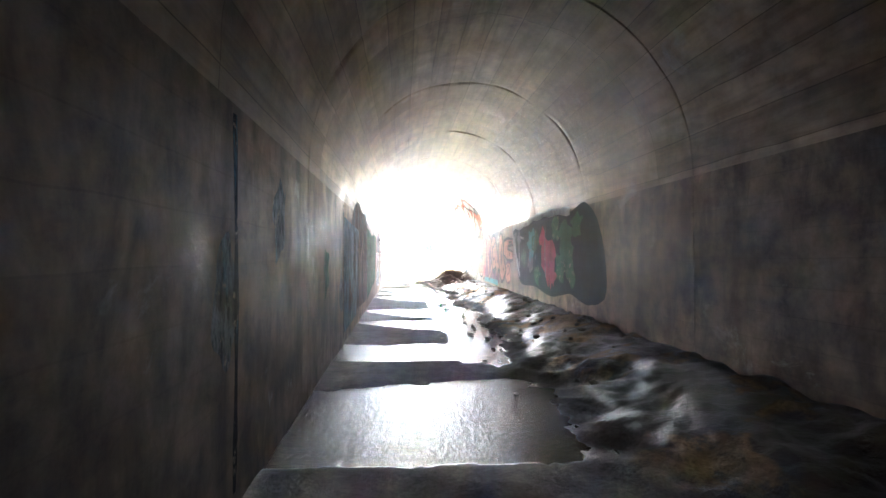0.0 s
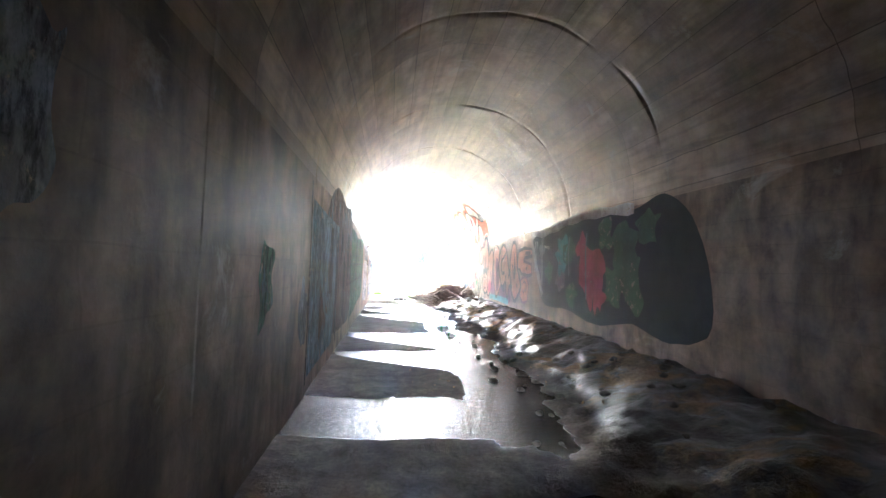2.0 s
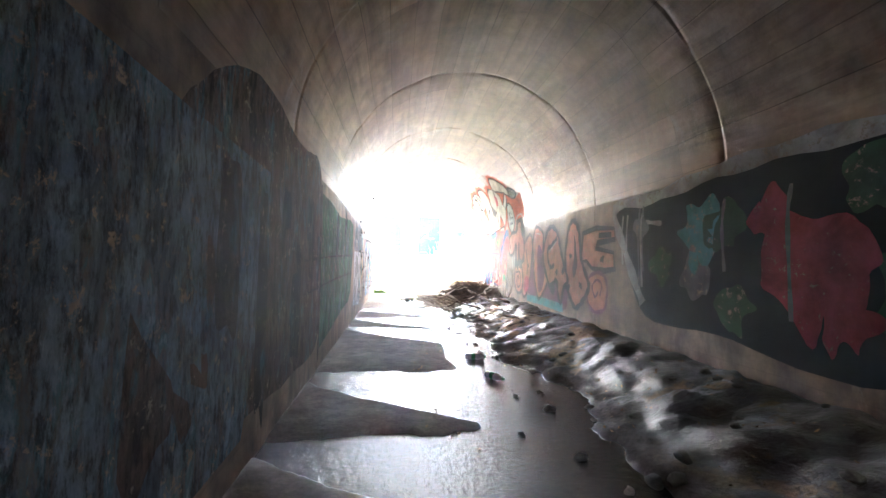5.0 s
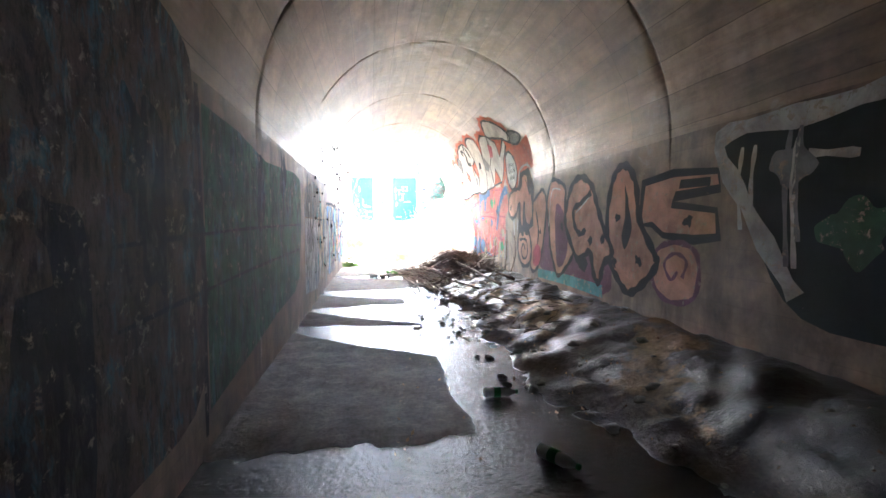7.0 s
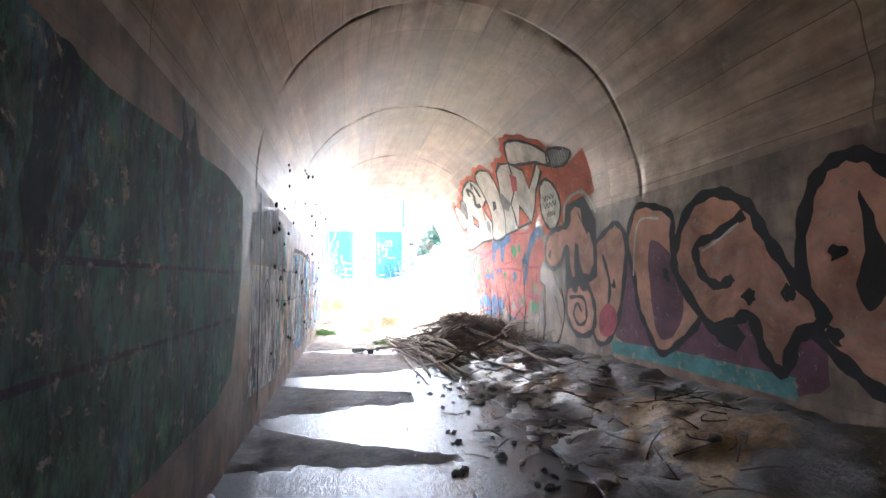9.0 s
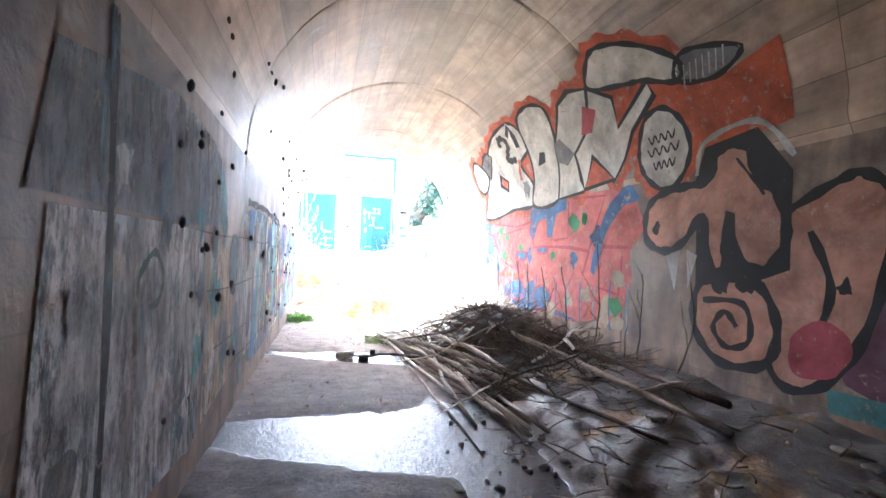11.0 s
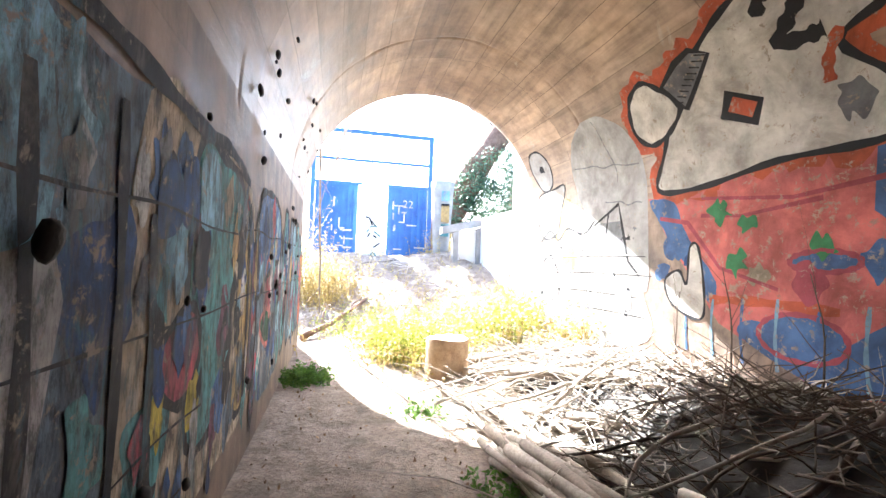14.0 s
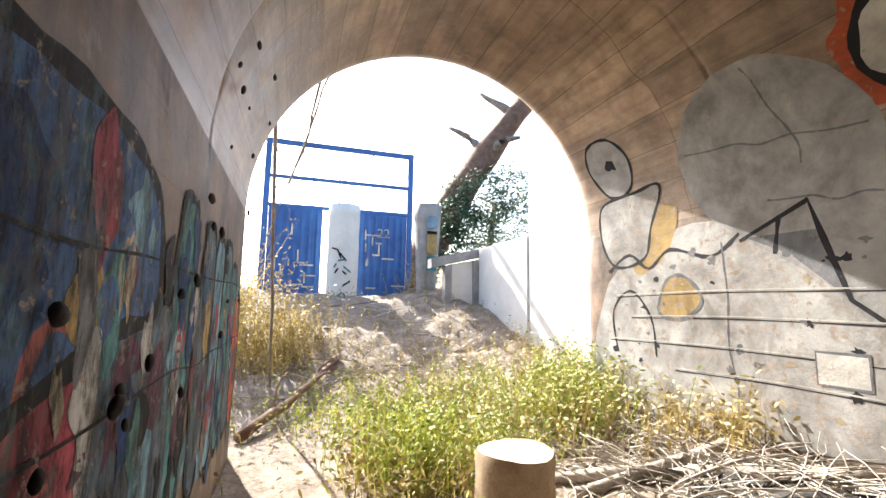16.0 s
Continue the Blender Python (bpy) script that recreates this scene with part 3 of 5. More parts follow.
stroke("swirl", g, 1, [(15.9, 0.95), (15.55, 0.95), (15.5, 0.7), (15.68, 0.62), (15.8, 0.75), (15.7, 0.88), (15.6, 0.78)], "black", 12, 0.045)

# right wall: red letters on blue, below
g = mural("large red letters on a blue ground with green drips", 18.5, 1.2, 1)
fill("background", g, 1, [(20.99, 1.95), (20.44, 1.87), (19.96, 2.0), (19.0, 1.99), (17.97, 2.04), (17.11, 2.01), (16.72, 1.86), (16.57, 1.57), (16.79, 1.34), (16.75, 1.06), (16.92, 0.65), (17.8, 0.5), (18.5, 0.55), (19.3, 0.45), (20.1, 0.8), (20.69, 1.5)], "red", 0, False)
fill("blue_field", g, 1, [(19.0, 1.98), (18.4, 2.03), (17.98, 2.05), (18.0, 1.88), (18.25, 1.84), (18.36, 1.55), (18.48, 1.55), (18.52, 1.82), (18.75, 1.78), (18.9, 1.5), (19.02, 1.6)], "blue", 2, False)
fill("blue_field", g, 1, [(16.8, 2.0), (17.11, 1.87), (17.3, 1.55), (17.45, 1.16), (17.34, 1.13), (17.17, 1.55), (16.9, 1.8), (16.68, 1.84)], "blue", 2)
fill("blue_field", g, 1, [(20.95, 1.92), (20.62, 1.85), (20.5, 1.6), (20.3, 1.35), (20.12, 1.1), (20.2, 0.95), (20.5, 1.3), (20.75, 1.6)], "blue", 2)
fill("blue_field", g, 1, [(17.7, 0.52), (18.1, 0.53), (18.5, 0.56), (19.0, 0.5), (19.3, 0.47), (19.9, 0.72), (19.8, 0.86), (19.3, 0.72), (18.9, 0.95), (18.7, 0.7), (18.3, 0.62)], "blue", 2)
for y, h, ry, rh in ((19.45, 0.78, 0.3, 0.16), (18.6, 0.72, 0.25, 0.17), (19.3, 1.3, 0.22, 0.07), (18.62, 1.38, 0.16, 0.05)):
    letter(g, 1, [(y + ry * math.cos(k * math.pi / 5), h + rh * math.sin(k * math.pi / 5)) for k in range(10)], "blue", "rose", 4, 0.035, True, "oval")
for pts in ([(20.3, 1.85), (19.5, 1.75), (18.95, 1.8), (18.9, 1.45)], [(18.3, 1.5), (17.95, 1.52), (17.95, 1.98)], [(18.9, 1.42), (18.4, 1.42), (17.9, 1.4), (17.5, 1.35)], [(17.85, 2.0), (17.2, 1.95), (17.4, 1.55), (17.6, 1.1)], [(17.25, 1.4), (16.8, 1.38)], [(17.25, 1.35), (17.3, 0.95), (16.95, 0.9), (16.9, 1.3)], [(19.6, 1.1), (20.1, 1.25), (20.45, 1.65), (20.8, 1.72)], [(19.3, 1.72), (19.9, 1.66), (20.3, 1.7)]):
    stroke("seam_line", g, 1, pts, "rose", 4, 0.035, rounded=False)
stroke("stripe", g, 1, [(19.2, 0.98), (19.8, 1.0), (20.2, 0.98)], "orange", 4, 0.07)
for y, h, r in ((17.55, 0.85, 0.12), (17.15, 0.75, 0.14), (16.98, 0.6, 0.1), (17.9, 0.75, 0.09), (19.75, 1.2, 0.1)):
    blob(g, 1, y, h, r, "sand", 3, rng, "bare_patch", 0.8)
for y, h, r, c in ((17.8, 1.72, 0.1, "leaf"), (17.6, 1.75, 0.07, "leaf"), (18.3, 1.3, 0.06, "leaf"), (20.1, 1.72, 0.1, "leaf"), (19.85, 1.6, 0.07, "leaf"), (19.95, 1.3, 0.1, "leaf"), (19.3, 1.4, 0.08, "leaf"), (17.0, 0.8, 0.1, "leaf"), (17.8, 1.25, 0.09, "blue"), (19.0, 1.3, 0.1, "blue"), (20.6, 1.45, 0.14, "blue"), (20.75, 1.2, 0.1, "blue"), (20.4, 1.3, 0.08, "deepblue"), (17.35, 1.5, 0.12, "deepblue"), (16.95, 1.05, 0.09, "sand"), (17.2, 0.65, 0.12, "sand"), (18.35, 0.62, 0.12, "sand"), (19.4, 1.15, 0.12, "rose")):
    blob(g, 1, y, h, r, c, 5, rng)
for i in range(14):
    y = 16.8 + 0.28 * i
    stroke("drip", g, 1, [(y, 0.95 + 0.1 * rng.random()), (y + 0.02, 0.75), (y, 0.52)], "blue" if i % 2 else "sky", 5, 0.025)

# right wall: white bubble letters, above
g = mural("white bubble letters with black outlines and orange-red glow", 18.5, 2.6, 1)
BUBBLES = (
    ([(21.06, 2.65), (20.99, 2.94), (20.74, 3.06), (20.55, 2.9), (20.4, 2.72), (20.6, 2.52), (20.87, 2.46)], "white", 3, True),
    ([(20.53, 2.93), (20.3, 3.06), (20.12, 3.1), (19.97, 3.0), (20.34, 2.66), (20.42, 2.72)], "grey", 5, False),
    ([(20.83, 2.0), (20.72, 2.34), (20.46, 2.77), (20.0, 3.1), (19.5, 3.28), (18.87, 3.28), (18.76, 2.85), (19.12, 2.67), (18.85, 2.3), (18.91, 2.03), (19.6, 2.03), (20.3, 1.95)], "white", 1, True),
    ([(18.91, 2.03), (18.8, 2.5), (18.72, 3.18), (18.34, 3.34), (17.98, 3.22), (18.0, 2.9), (18.1, 2.6), (18.2, 2.03)], "white", 3, True),
    ([(18.2, 2.03), (18.06, 2.73), (17.68, 3.13), (17.4, 3.2), (17.11, 3.11), (17.36, 2.72), (17.71, 2.51), (17.66, 2.2), (17.6, 2.05)], "white", 5, False),
    ([(17.36, 2.72), (17.11, 3.11), (16.82, 2.9), (16.88, 2.6), (16.35, 2.88), (16.31, 2.74), (16.69, 2.51), (16.86, 2.27), (17.05, 2.08), (17.39, 2.42), (17.6, 2.06), (17.71, 2.51)], "white", 7, False),
    ([(17.08, 3.1), (16.86, 3.35), (16.64, 3.38), (16.3, 3.22), (15.97, 2.92), (16.04, 2.76), (16.38, 2.9), (16.6, 2.95)], "white", 9, True),
    ([(16.65, 2.27), (16.52, 2.55), (16.28, 2.61), (16.1, 2.45), (16.04, 2.19), (16.15, 1.96), (16.35, 1.89), (16.58, 2.05)], "white", 9, True),
)
fill("glow", g, 1, [(15.2, 2.2), (15.2, 2.75), (15.7, 2.64), (16.05, 2.74), (16.4, 2.88), (16.6, 2.5), (16.3, 2.5), (15.98, 2.3), (15.85, 2.1)], "orange", 0, False)
for pts, tone, layer, rounded in BUBBLES:
    stroke("glow", g, 1, pts, "orange", 0, 0.22, True)
    letter(g, 1, pts, tone, "black", layer, 0.05, rounded)
letter(g, 1, [(16.04, 2.76), (15.97, 2.92), (15.79, 2.93), (15.45, 2.78), (15.7, 2.66)], "grey", "black", 9, 0.04)
for k in range(7):
    y = 15.62 + 0.06 * k
    stroke("hatching", g, 1, [(y, 2.7), (y - 0.05, 2.85)], "chalk", 11, 0.012)
for k in range(9):
    u = k / 8
    stroke("hatching", g, 1, [(20.45 - 0.36 * u, 2.76 + 0.28 * u), (20.36 - 0.36 * u, 2.72 + 0.28 * u)], "black", 8, 0.012)
for pts, tone, layer in (([(20.04, 2.47), (19.94, 2.68), (19.66, 2.51), (19.74, 2.32)], "black", 4), ([(19.96, 2.51), (19.9, 2.6), (19.72, 2.49), (19.78, 2.4)], "orange", 5), ([(18.62, 2.55), (18.5, 2.72), (18.36, 2.7), (18.42, 2.56)], "black", 6), ([(18.1, 2.72), (17.95, 2.78), (17.72, 2.52), (17.9, 2.42), (18.1, 2.5)], "grey", 8), ([(17.5, 2.68), (17.3, 2.98), (17.1, 2.86), (17.3, 2.66)], "rose", 9), ([(17.6, 2.07), (17.39, 2.4), (17.04, 2.1)], "orange", 9)):
    fill("counter", g, 1, pts, tone, layer, False)
stroke("outline", g, 1, [(17.6, 2.07), (17.39, 2.4), (17.04, 2.1)], "black", 10, 0.06, True, False)
blob(g, 1, 19.12, 2.3, 0.12, "grey", 5, rng, "shaded_ball")
stroke("drip", g, 1, [(19.1, 2.75), (19.2, 2.6), (19.22, 2.45)], "orange", 5, 0.07)
for k, (h, half) in enumerate(((2.36, 0.16), (2.25, 0.19), (2.12, 0.13))):
    stroke("scribble", g, 1, [(16.34 + half * (i / 4 - 1), h + 0.035 * (-1) ** i) for i in range(9)], "black", 11, 0.018)
# the numerals two and one, dark with a white rim
TWO, ONE = [(19.52, 3.05), (19.46, 3.16), (19.32, 3.16), (19.26, 3.04), (19.36, 2.93), (19.46, 2.82), (19.28, 2.78), (19.18, 2.78)], [(19.16, 3.14), (18.98, 3.26), (18.98, 3.1), (19.0, 2.92)]
for pts, rounded in ((TWO, True), (ONE, False)):
    stroke("digit_rim", g, 1, pts, "white", 6, 0.16, False, rounded)
    stroke("digit", g, 1, pts, "black", 8, 0.10, False, rounded)

# right wall near the mouth: silver panel and outlined figures
g = mural("silver and whitewashed figures outlined in thin black", 22, 1.5, 1)
fill("wash", g, 1, [(20.95, 0.5), (21.1, 1.1), (21.4, 1.6), (22.0, 1.9), (22.6, 1.9), (23.3, 1.6), (23.65, 0.9), (23.6, 0.35), (22.2, 0.3)], "chalk", 0)
fill("panel", g, 1, [(20.98, 1.0), (21.0, 2.1), (21.15, 2.65), (21.55, 3.0), (22.05, 2.95), (22.38, 2.6), (22.3, 2.1), (21.9, 1.75), (21.4, 1.4)], "silver", 1)
fill("spot", g, 1, [(23.0, 1.55), (22.65, 1.7), (22.5, 2.1), (22.75, 2.15), (23.0, 1.9)], "ochre", 2)
letter(g, 1, [(23.5, 2.7), (23.4, 2.95), (23.1, 2.95), (22.93, 2.7), (23.0, 2.4), (23.3, 2.38)], "silver", "black", 2, 0.03, True, "head")
blob(g, 1, 23.2, 2.68, 0.07, "black", 5, rng, "eye")
letter(g, 1, [(23.45, 2.3), (22.95, 2.35), (22.65, 2.35), (22.8, 2.0), (22.9, 1.7), (23.3, 1.65), (23.5, 1.95)], "chalk", "black", 3, 0.03, True, "body")
stroke("outline", g, 1, [(23.4, 1.6), (23.1, 1.75), (22.85, 1.6), (22.6, 1.75), (22.2, 1.65), (21.95, 1.8)], "black", 4, 0.03)
stroke("outline", g, 1, [(23.3, 0.8), (23.35, 1.2), (23.1, 1.4), (22.85, 1.15), (22.8, 0.8)], "black", 4, 0.025)
letter(g, 1, [(22.75, 1.2), (22.65, 1.48), (22.45, 1.5), (22.3, 1.3), (22.5, 1.15)], "ochre", "grey", 4, 0.03, True, "spot")
fill("sail", g, 1, [(21.9, 1.76), (21.6, 1.6), (21.3, 1.32), (21.4, 1.74)], "grey", 3, False)
stroke("outline", g, 1, [(21.95, 1.74), (21.47, 1.95), (21.4, 1.7), (21.28, 1.3), (21.1, 1.15)], "black", 5, 0.035, rounded=False)
stroke("outline", g, 1, [(21.7, 1.62), (21.66, 1.86)], "black", 5, 0.03)
for h, y0, y1 in ((1.35, 21.0, 23.3), (1.15, 20.9, 23.1), (0.92, 21.1, 23.4), (0.72, 20.9, 22.6)):
    stroke("board_line", g, 1, [(y0, h), ((y0 + y1) / 2, h + 0.012), (y1, h - 0.01)], "black", 5, 0.009)
    stroke("board_edge", g, 1, [(y0 + 0.2, h + 0.02), ((y0 + y1) / 2, h + 0.032), (y1, h + 0.012)], "white", 6, 0.009)
letter(g, 1, [(21.5, 0.78), (21.5, 0.98), (21.22, 0.98), (21.22, 0.78)], "white", "grey", 7, 0.02, False, "square")
for i in range(46):
    blob(g, 1, rng.uniform(21.1, 23.4), rng.uniform(0.4, 1.7), rng.uniform(0.012, 0.04), rng.choice(("grey", "sand", "black", "grey")), 5, rng, "chip", rng.uniform(0.4, 1.0))
for y0, h0, y1, h1 in ((21.7, 2.98, 21.45, 2.2), (22.3, 2.5, 21.1, 2.35), (22.1, 1.75, 22.05, 0.45), (21.75, 2.0, 21.05, 1.9)):
    stroke("crack", g, 1, [(y0 + (y1 - y0) * k / 6 + 0.03 * rng.uniform(-1, 1), h0 + (h1 - h0) * k / 6 + 0.02 * rng.uniform(-1, 1)) for k in range(7)], "grey", 5, 0.014)
letter(g, 1, [(20.62, 0.9), (20.72, 1.12), (20.55, 1.22), (20.45, 1.1), (20.42, 1.42), (20.32, 1.42), (20.25, 1.0), (20.3, 0.8)], "white", "black", 8, 0.025, True, "pointing_glove")

# left wall
g = mural("dark green painted panel with black seams", 12.5, 1.2, -1)
fill("panel", g, -1, [(10.66, 0.22), (10.66, 1.86), (11.3, 1.86), (12.1, 1.76), (12.6, 1.78), (13.5, 1.84), (13.95, 1.78), (13.94, 1.2), (13.72, 0.6), (13.38, 0.46), (12.4, 0.4), (11.5, 0.3)], "moss", 3, False)
for h in (0.9, 1.2):
    stroke("seam", g, -1, [(9.8, h - 0.05), (11.5, h), (13.8, h + 0.03)], "black", 6, 0.02)
for i in range(8):
    blob(g, -1, 10 + 0.47 * i, 0.8 + 0.9 * rng.random(), 0.14, rng.choice(["green", "night", "moss"]), 5, rng, tall=1.8)
g = mural("dull grey panel with a faint ringed sign", 15, 1, -1)
fill("panel", g, -1, [(14.2, 0.3), (14.3, 1.3), (15.3, 1.33), (15.75, 1.3), (15.8, 0.6), (15.6, 0.2)], "white", 0, False)
fill("band", g, -1, [(14.2, 1.34), (14.3, 1.72), (15.2, 1.9), (15.9, 1.85), (16.2, 1.72), (16.26, 1.38), (15.4, 1.34)], "grey", 0, False)
fill("field", g, -1, [(15.8, 0.25), (15.85, 1.28), (16.3, 1.3), (16.55, 0.9), (16.45, 0.3)], "sand", 0, False)
stroke("ring", g, -1, [(15.1, 1.1), (15.0, 1.2), (14.85, 1.1), (14.9, 1.0), (15.05, 1.0)], "green", 2, 0.03, True)
stroke("ring", g, -1, [(15.62, 1.0), (15.5, 1.14), (15.4, 0.95), (15.45, 0.76), (15.58, 0.78)], "white", 2, 0.03, True)
for i in range(9):
    blob(g, -1, 14.4 + 0.2 * i, 0.4 + 0.9 * rng.random(), 0.08, rng.choice(["chalk", "silver", "grey", "black"]), 1, rng, tall=1.8)
g = mural("blue-grey painted figure over flaking concrete", 17.5, 1, -1)
fill("panel", g, -1, [(16.6, 0.95), (16.75, 1.3), (17.1, 1.56), (17.6, 1.62), (18.3, 1.62), (18.8, 1.6), (19.0, 0.9), (18.9, 0.3), (17.9, 0.2), (17.2, 0.3)], "steel", 0)
letter(g, -1, [(16.42, 1.15), (16.5, 1.32), (16.66, 1.3), (16.72, 1.1), (16.62, 0.92), (16.48, 0.95)], "steel", "black", 2, 0.03)
letter(g, -1, [(16.6, 1.0), (16.85, 1.48), (17.2, 1.5), (17.15, 1.0), (17.2, 0.35), (16.9, 0.6)], "silver", "grey", 1, 0.03)
for y, h, r, c in ((17.5, 1.4, 0.13, "sky"), (17.3, 0.9, 0.14, "silver"), (17.7, 0.7, 0.14, "teal"), (17.3, 0.5, 0.12, "teal"), (18.0, 1.45, 0.12, "sky"), (18.2, 1.1, 0.14, "deepblue"), (18.5, 0.6, 0.15, "teal"), (15.95, 1.2, 0.08, "white"), (16.0, 0.95, 0.12, "teal"), (16.15, 1.55, 0.12, "teal"), (16.25, 1.35, 0.06, "sky"), (16.3, 0.6, 0.13, "grey"), (18.1, 0.45, 0.1, "steel")):
    blob(g, -1, y, h, r, c, 3, rng, tall=1.5)
g = mural("mottled blue, teal and pink letters with black outlines", 19.5, 1, -1)
fill("panel", g, -1, [(18.3, 0.4), (18.4, 1.62), (19.0, 1.68), (19.7, 1.63), (20.0, 1.3), (19.95, 0.4), (19.2, 0.25)], "sand", 2)
letter(g, -1, [(18.85, 0.5), (18.82, 1.55), (19.2, 1.62), (19.6, 1.55), (19.65, 1.2), (19.4, 1.15), (19.45, 0.6)], "teal", "black", 4, 0.05)
letter(g, -1, [(18.5, 0.85), (18.75, 1.0), (18.9, 0.98), (18.95, 0.8), (18.75, 0.68)], "rose", "black", 6, 0.04)
letter(g, -1, [(19.55, 0.45), (19.6, 1.3), (19.85, 1.35), (19.95, 0.9), (19.85, 0.4)], "ochre", "black", 6, 0.04)
letter(g, -1, [(19.9, 0.5), (19.95, 1.2), (20.2, 1.35), (20.3, 0.95), (20.2, 0.45)], "purple", "black", 4, 0.04)
for y, h, r, c in ((18.5, 1.42, 0.09, "blue"), (18.7, 1.47, 0.08, "blue"), (18.6, 1.2, 0.07, "sky"), (18.7, 1.12, 0.06, "black"), (18.9, 1.2, 0.1, "deepblue"), (19.1, 1.4, 0.1, "sky"), (19.3, 1.45, 0.08, "sand"), (19.2, 0.9, 0.1, "teal"), (19.45, 1.05, 0.08, "black"), (18.55, 0.7, 0.07, "yellow"), (18.9, 0.65, 0.08, "yellow"), (19.3, 0.55, 0.1, "blue"), (19.7, 0.6, 0.09, "steel"), (19.5, 0.4, 0.1, "steel"), (20.05, 0.8, 0.07, "rose"), (19.75, 1.05, 0.07, "yellow")):
    blob(g, -1, y, h, r, c, 8, rng, tall=1.4)
g = mural("big blue letter with red and grey flourishes", 20.8, 1.2, -1)
letter(g, -1, [(20.1, 0.95), (20.15, 1.55), (20.5, 1.66), (20.95, 1.64), (21.2, 1.5), (21.22, 1.2), (20.9, 1.15), (20.5, 1.05)], "blue", "black", 9, 0.05)
for y, h, r, c in ((20.4, 1.35, 0.13, "deepblue"), (20.8, 1.4, 0.12, "blue"), (21.0, 1.48, 0.08, "sky"), (20.3, 1.1, 0.1, "sky"), (20.7, 1.22, 0.07, "ochre"), (20.95, 1.3, 0.06, "purple")):
    blob(g, -1, y, h, r, c, 11, rng, tall=1.2)
fill("panel", g, -1, [(20.2, 0.3), (20.25, 1.05), (20.9, 1.15), (21.4, 1.2), (21.5, 0.4), (20.9, 0.2)], "steel", 6)
letter(g, -1, [(20.45, 0.75), (20.5, 1.12), (20.65, 1.18), (20.75, 1.0), (20.72, 0.75), (20.58, 0.88)], "rose", "red", 8, 0.04)
letter(g, -1, [(20.3, 0.72), (20.5, 0.82), (20.75, 0.78), (20.9, 0.62), (20.6, 0.55)], "green", "red", 8, 0.04)
for y, h, r, c in ((21.0, 0.9, 0.12, "purple"), (21.2, 0.7, 0.12, "sky"), (21.3, 0.95, 0.1, "purple"), (20.95, 0.45, 0.12, "sand"), (21.1, 1.05, 0.1, "steel"), (21.3, 0.45, 0.1, "teal")):
    blob(g, -1, y, h, r, c, 8, rng, tall=1.6)
g = mural("tall teal and red letters outlined in black", 22.5, 1, -1)
for i, (y, c, top) in enumerate(((21.45, "teal", 1.66), (21.95, "steel", 1.62), (22.3, "sky", 1.6), (22.65, "teal", 1.62), (23.0, "steel", 1.5), (23.3, "orange", 1.3))):
    letter(g, -1, [(y, 0.42), (y - 0.03, 1.1), (y + 0.04, top - 0.06), (y + 0.18, top), (y + 0.33, top - 0.08), (y + 0.36, 1.0), (y + 0.32, 0.45 + 0.1 * (i % 2)), (y + 0.15, 0.3)], c, "black", 3 + 2 * (i % 2), 0.045)
    blob(g, -1, y + 0.17, 1.1, 0.06, "ochre" if i % 2 else "rose", 8, rng, tall=2.0)
    blob(g, -1, y + 0.2, 0.75, 0.07, "purple", 8, rng, tall=2.0)
for i in range(190):
    y = rng.uniform(18.2, 23.6) if i < 150 else rng.uniform(14.3, 18.2)
    h = rng.uniform(0.25, 1.5)
    tone = rng.choice(("teal", "steel", "sky", "purple", "deepblue", "sand", "grey", "rose", "black", "black", "black", "deepblue", "blue", "chalk", "ochre") if i < 150 else ("steel", "grey", "silver", "black", "teal", "chalk"))
    blob(g, -1, y, h, rng.uniform(0.025, 0.085), tone, 13, rng, tall=rng.uniform(1.2, 2.6))
g = mural("weathered blue, teal and pale grey blocks with dark edges", 17.5, 1, -1)
fill("block", g, -1, [(17.1, 0.35), (17.12, 1.3), (17.4, 1.5), (17.9, 1.52), (18.05, 1.1), (17.9, 0.35)], "silver", 16, False)
for tone, pts in (("blue", [(17.16, 1.3), (17.18, 1.55), (17.38, 1.57), (17.36, 1.36), (17.26, 1.22)]), ("blue", [(17.45, 0.3), (17.5, 0.75), (17.62, 0.85), (17.66, 0.3)]), ("teal", [(17.62, 0.35), (17.64, 1.0), (17.7, 1.18), (17.84, 1.1), (17.8, 0.4)]), ("black", [(17.1, 1.05), (17.08, 1.24), (17.16, 1.3), (17.22, 1.16)]), ("black", [(17.42, 1.3), (17.44, 1.46), (17.54, 1.42), (17.52, 1.22)]), ("purple", [(17.42, 0.62), (17.42, 1.02), (17.5, 1.04), (17.52, 0.6)]), ("sky", [(17.86, 1.2), (17.84, 1.55), (17.96, 1.6), (18.0, 1.25)]), ("black", [(17.2, 0.5), (17.18, 0.8), (17.32, 0.86), (17.34, 0.55)]), ("deepblue", [(18.48, 1.24), (18.5, 1.44), (18.62, 1.48), (18.68, 1.3)]), ("deepblue", [(18.66, 1.3), (18.68, 1.5), (18.82, 1.52), (18.84, 1.3)]), ("sky", [(18.88, 1.3), (18.88, 1.56), (19.05, 1.6), (19.1, 1.34)]), ("black", [(18.84, 1.1), (18.86, 1.3), (19.0, 1.26), (18.98, 1.08)])):
    fill("block", g, -1, pts, tone, 18)
stroke("dark_edge", g, -1, [(17.05, 1.64), (17.6, 1.66), (18.2, 1.68), (18.8, 1.66), (19.3, 1.68), (19.75, 1.6)], "black", 18, 0.06)
for y, low, top in ((17.92, 0.4, 1.5), (18.25, 0.35, 1.55), (18.45, 0.4, 1.3), (19.8, 0.4, 1.5), (20.1, 0.3, 1.3)):
    stroke("run", g, -1, [(y, top), (y + 0.03, (low + top) / 2), (y + 0.01, low)], "black", 18, 0.045)
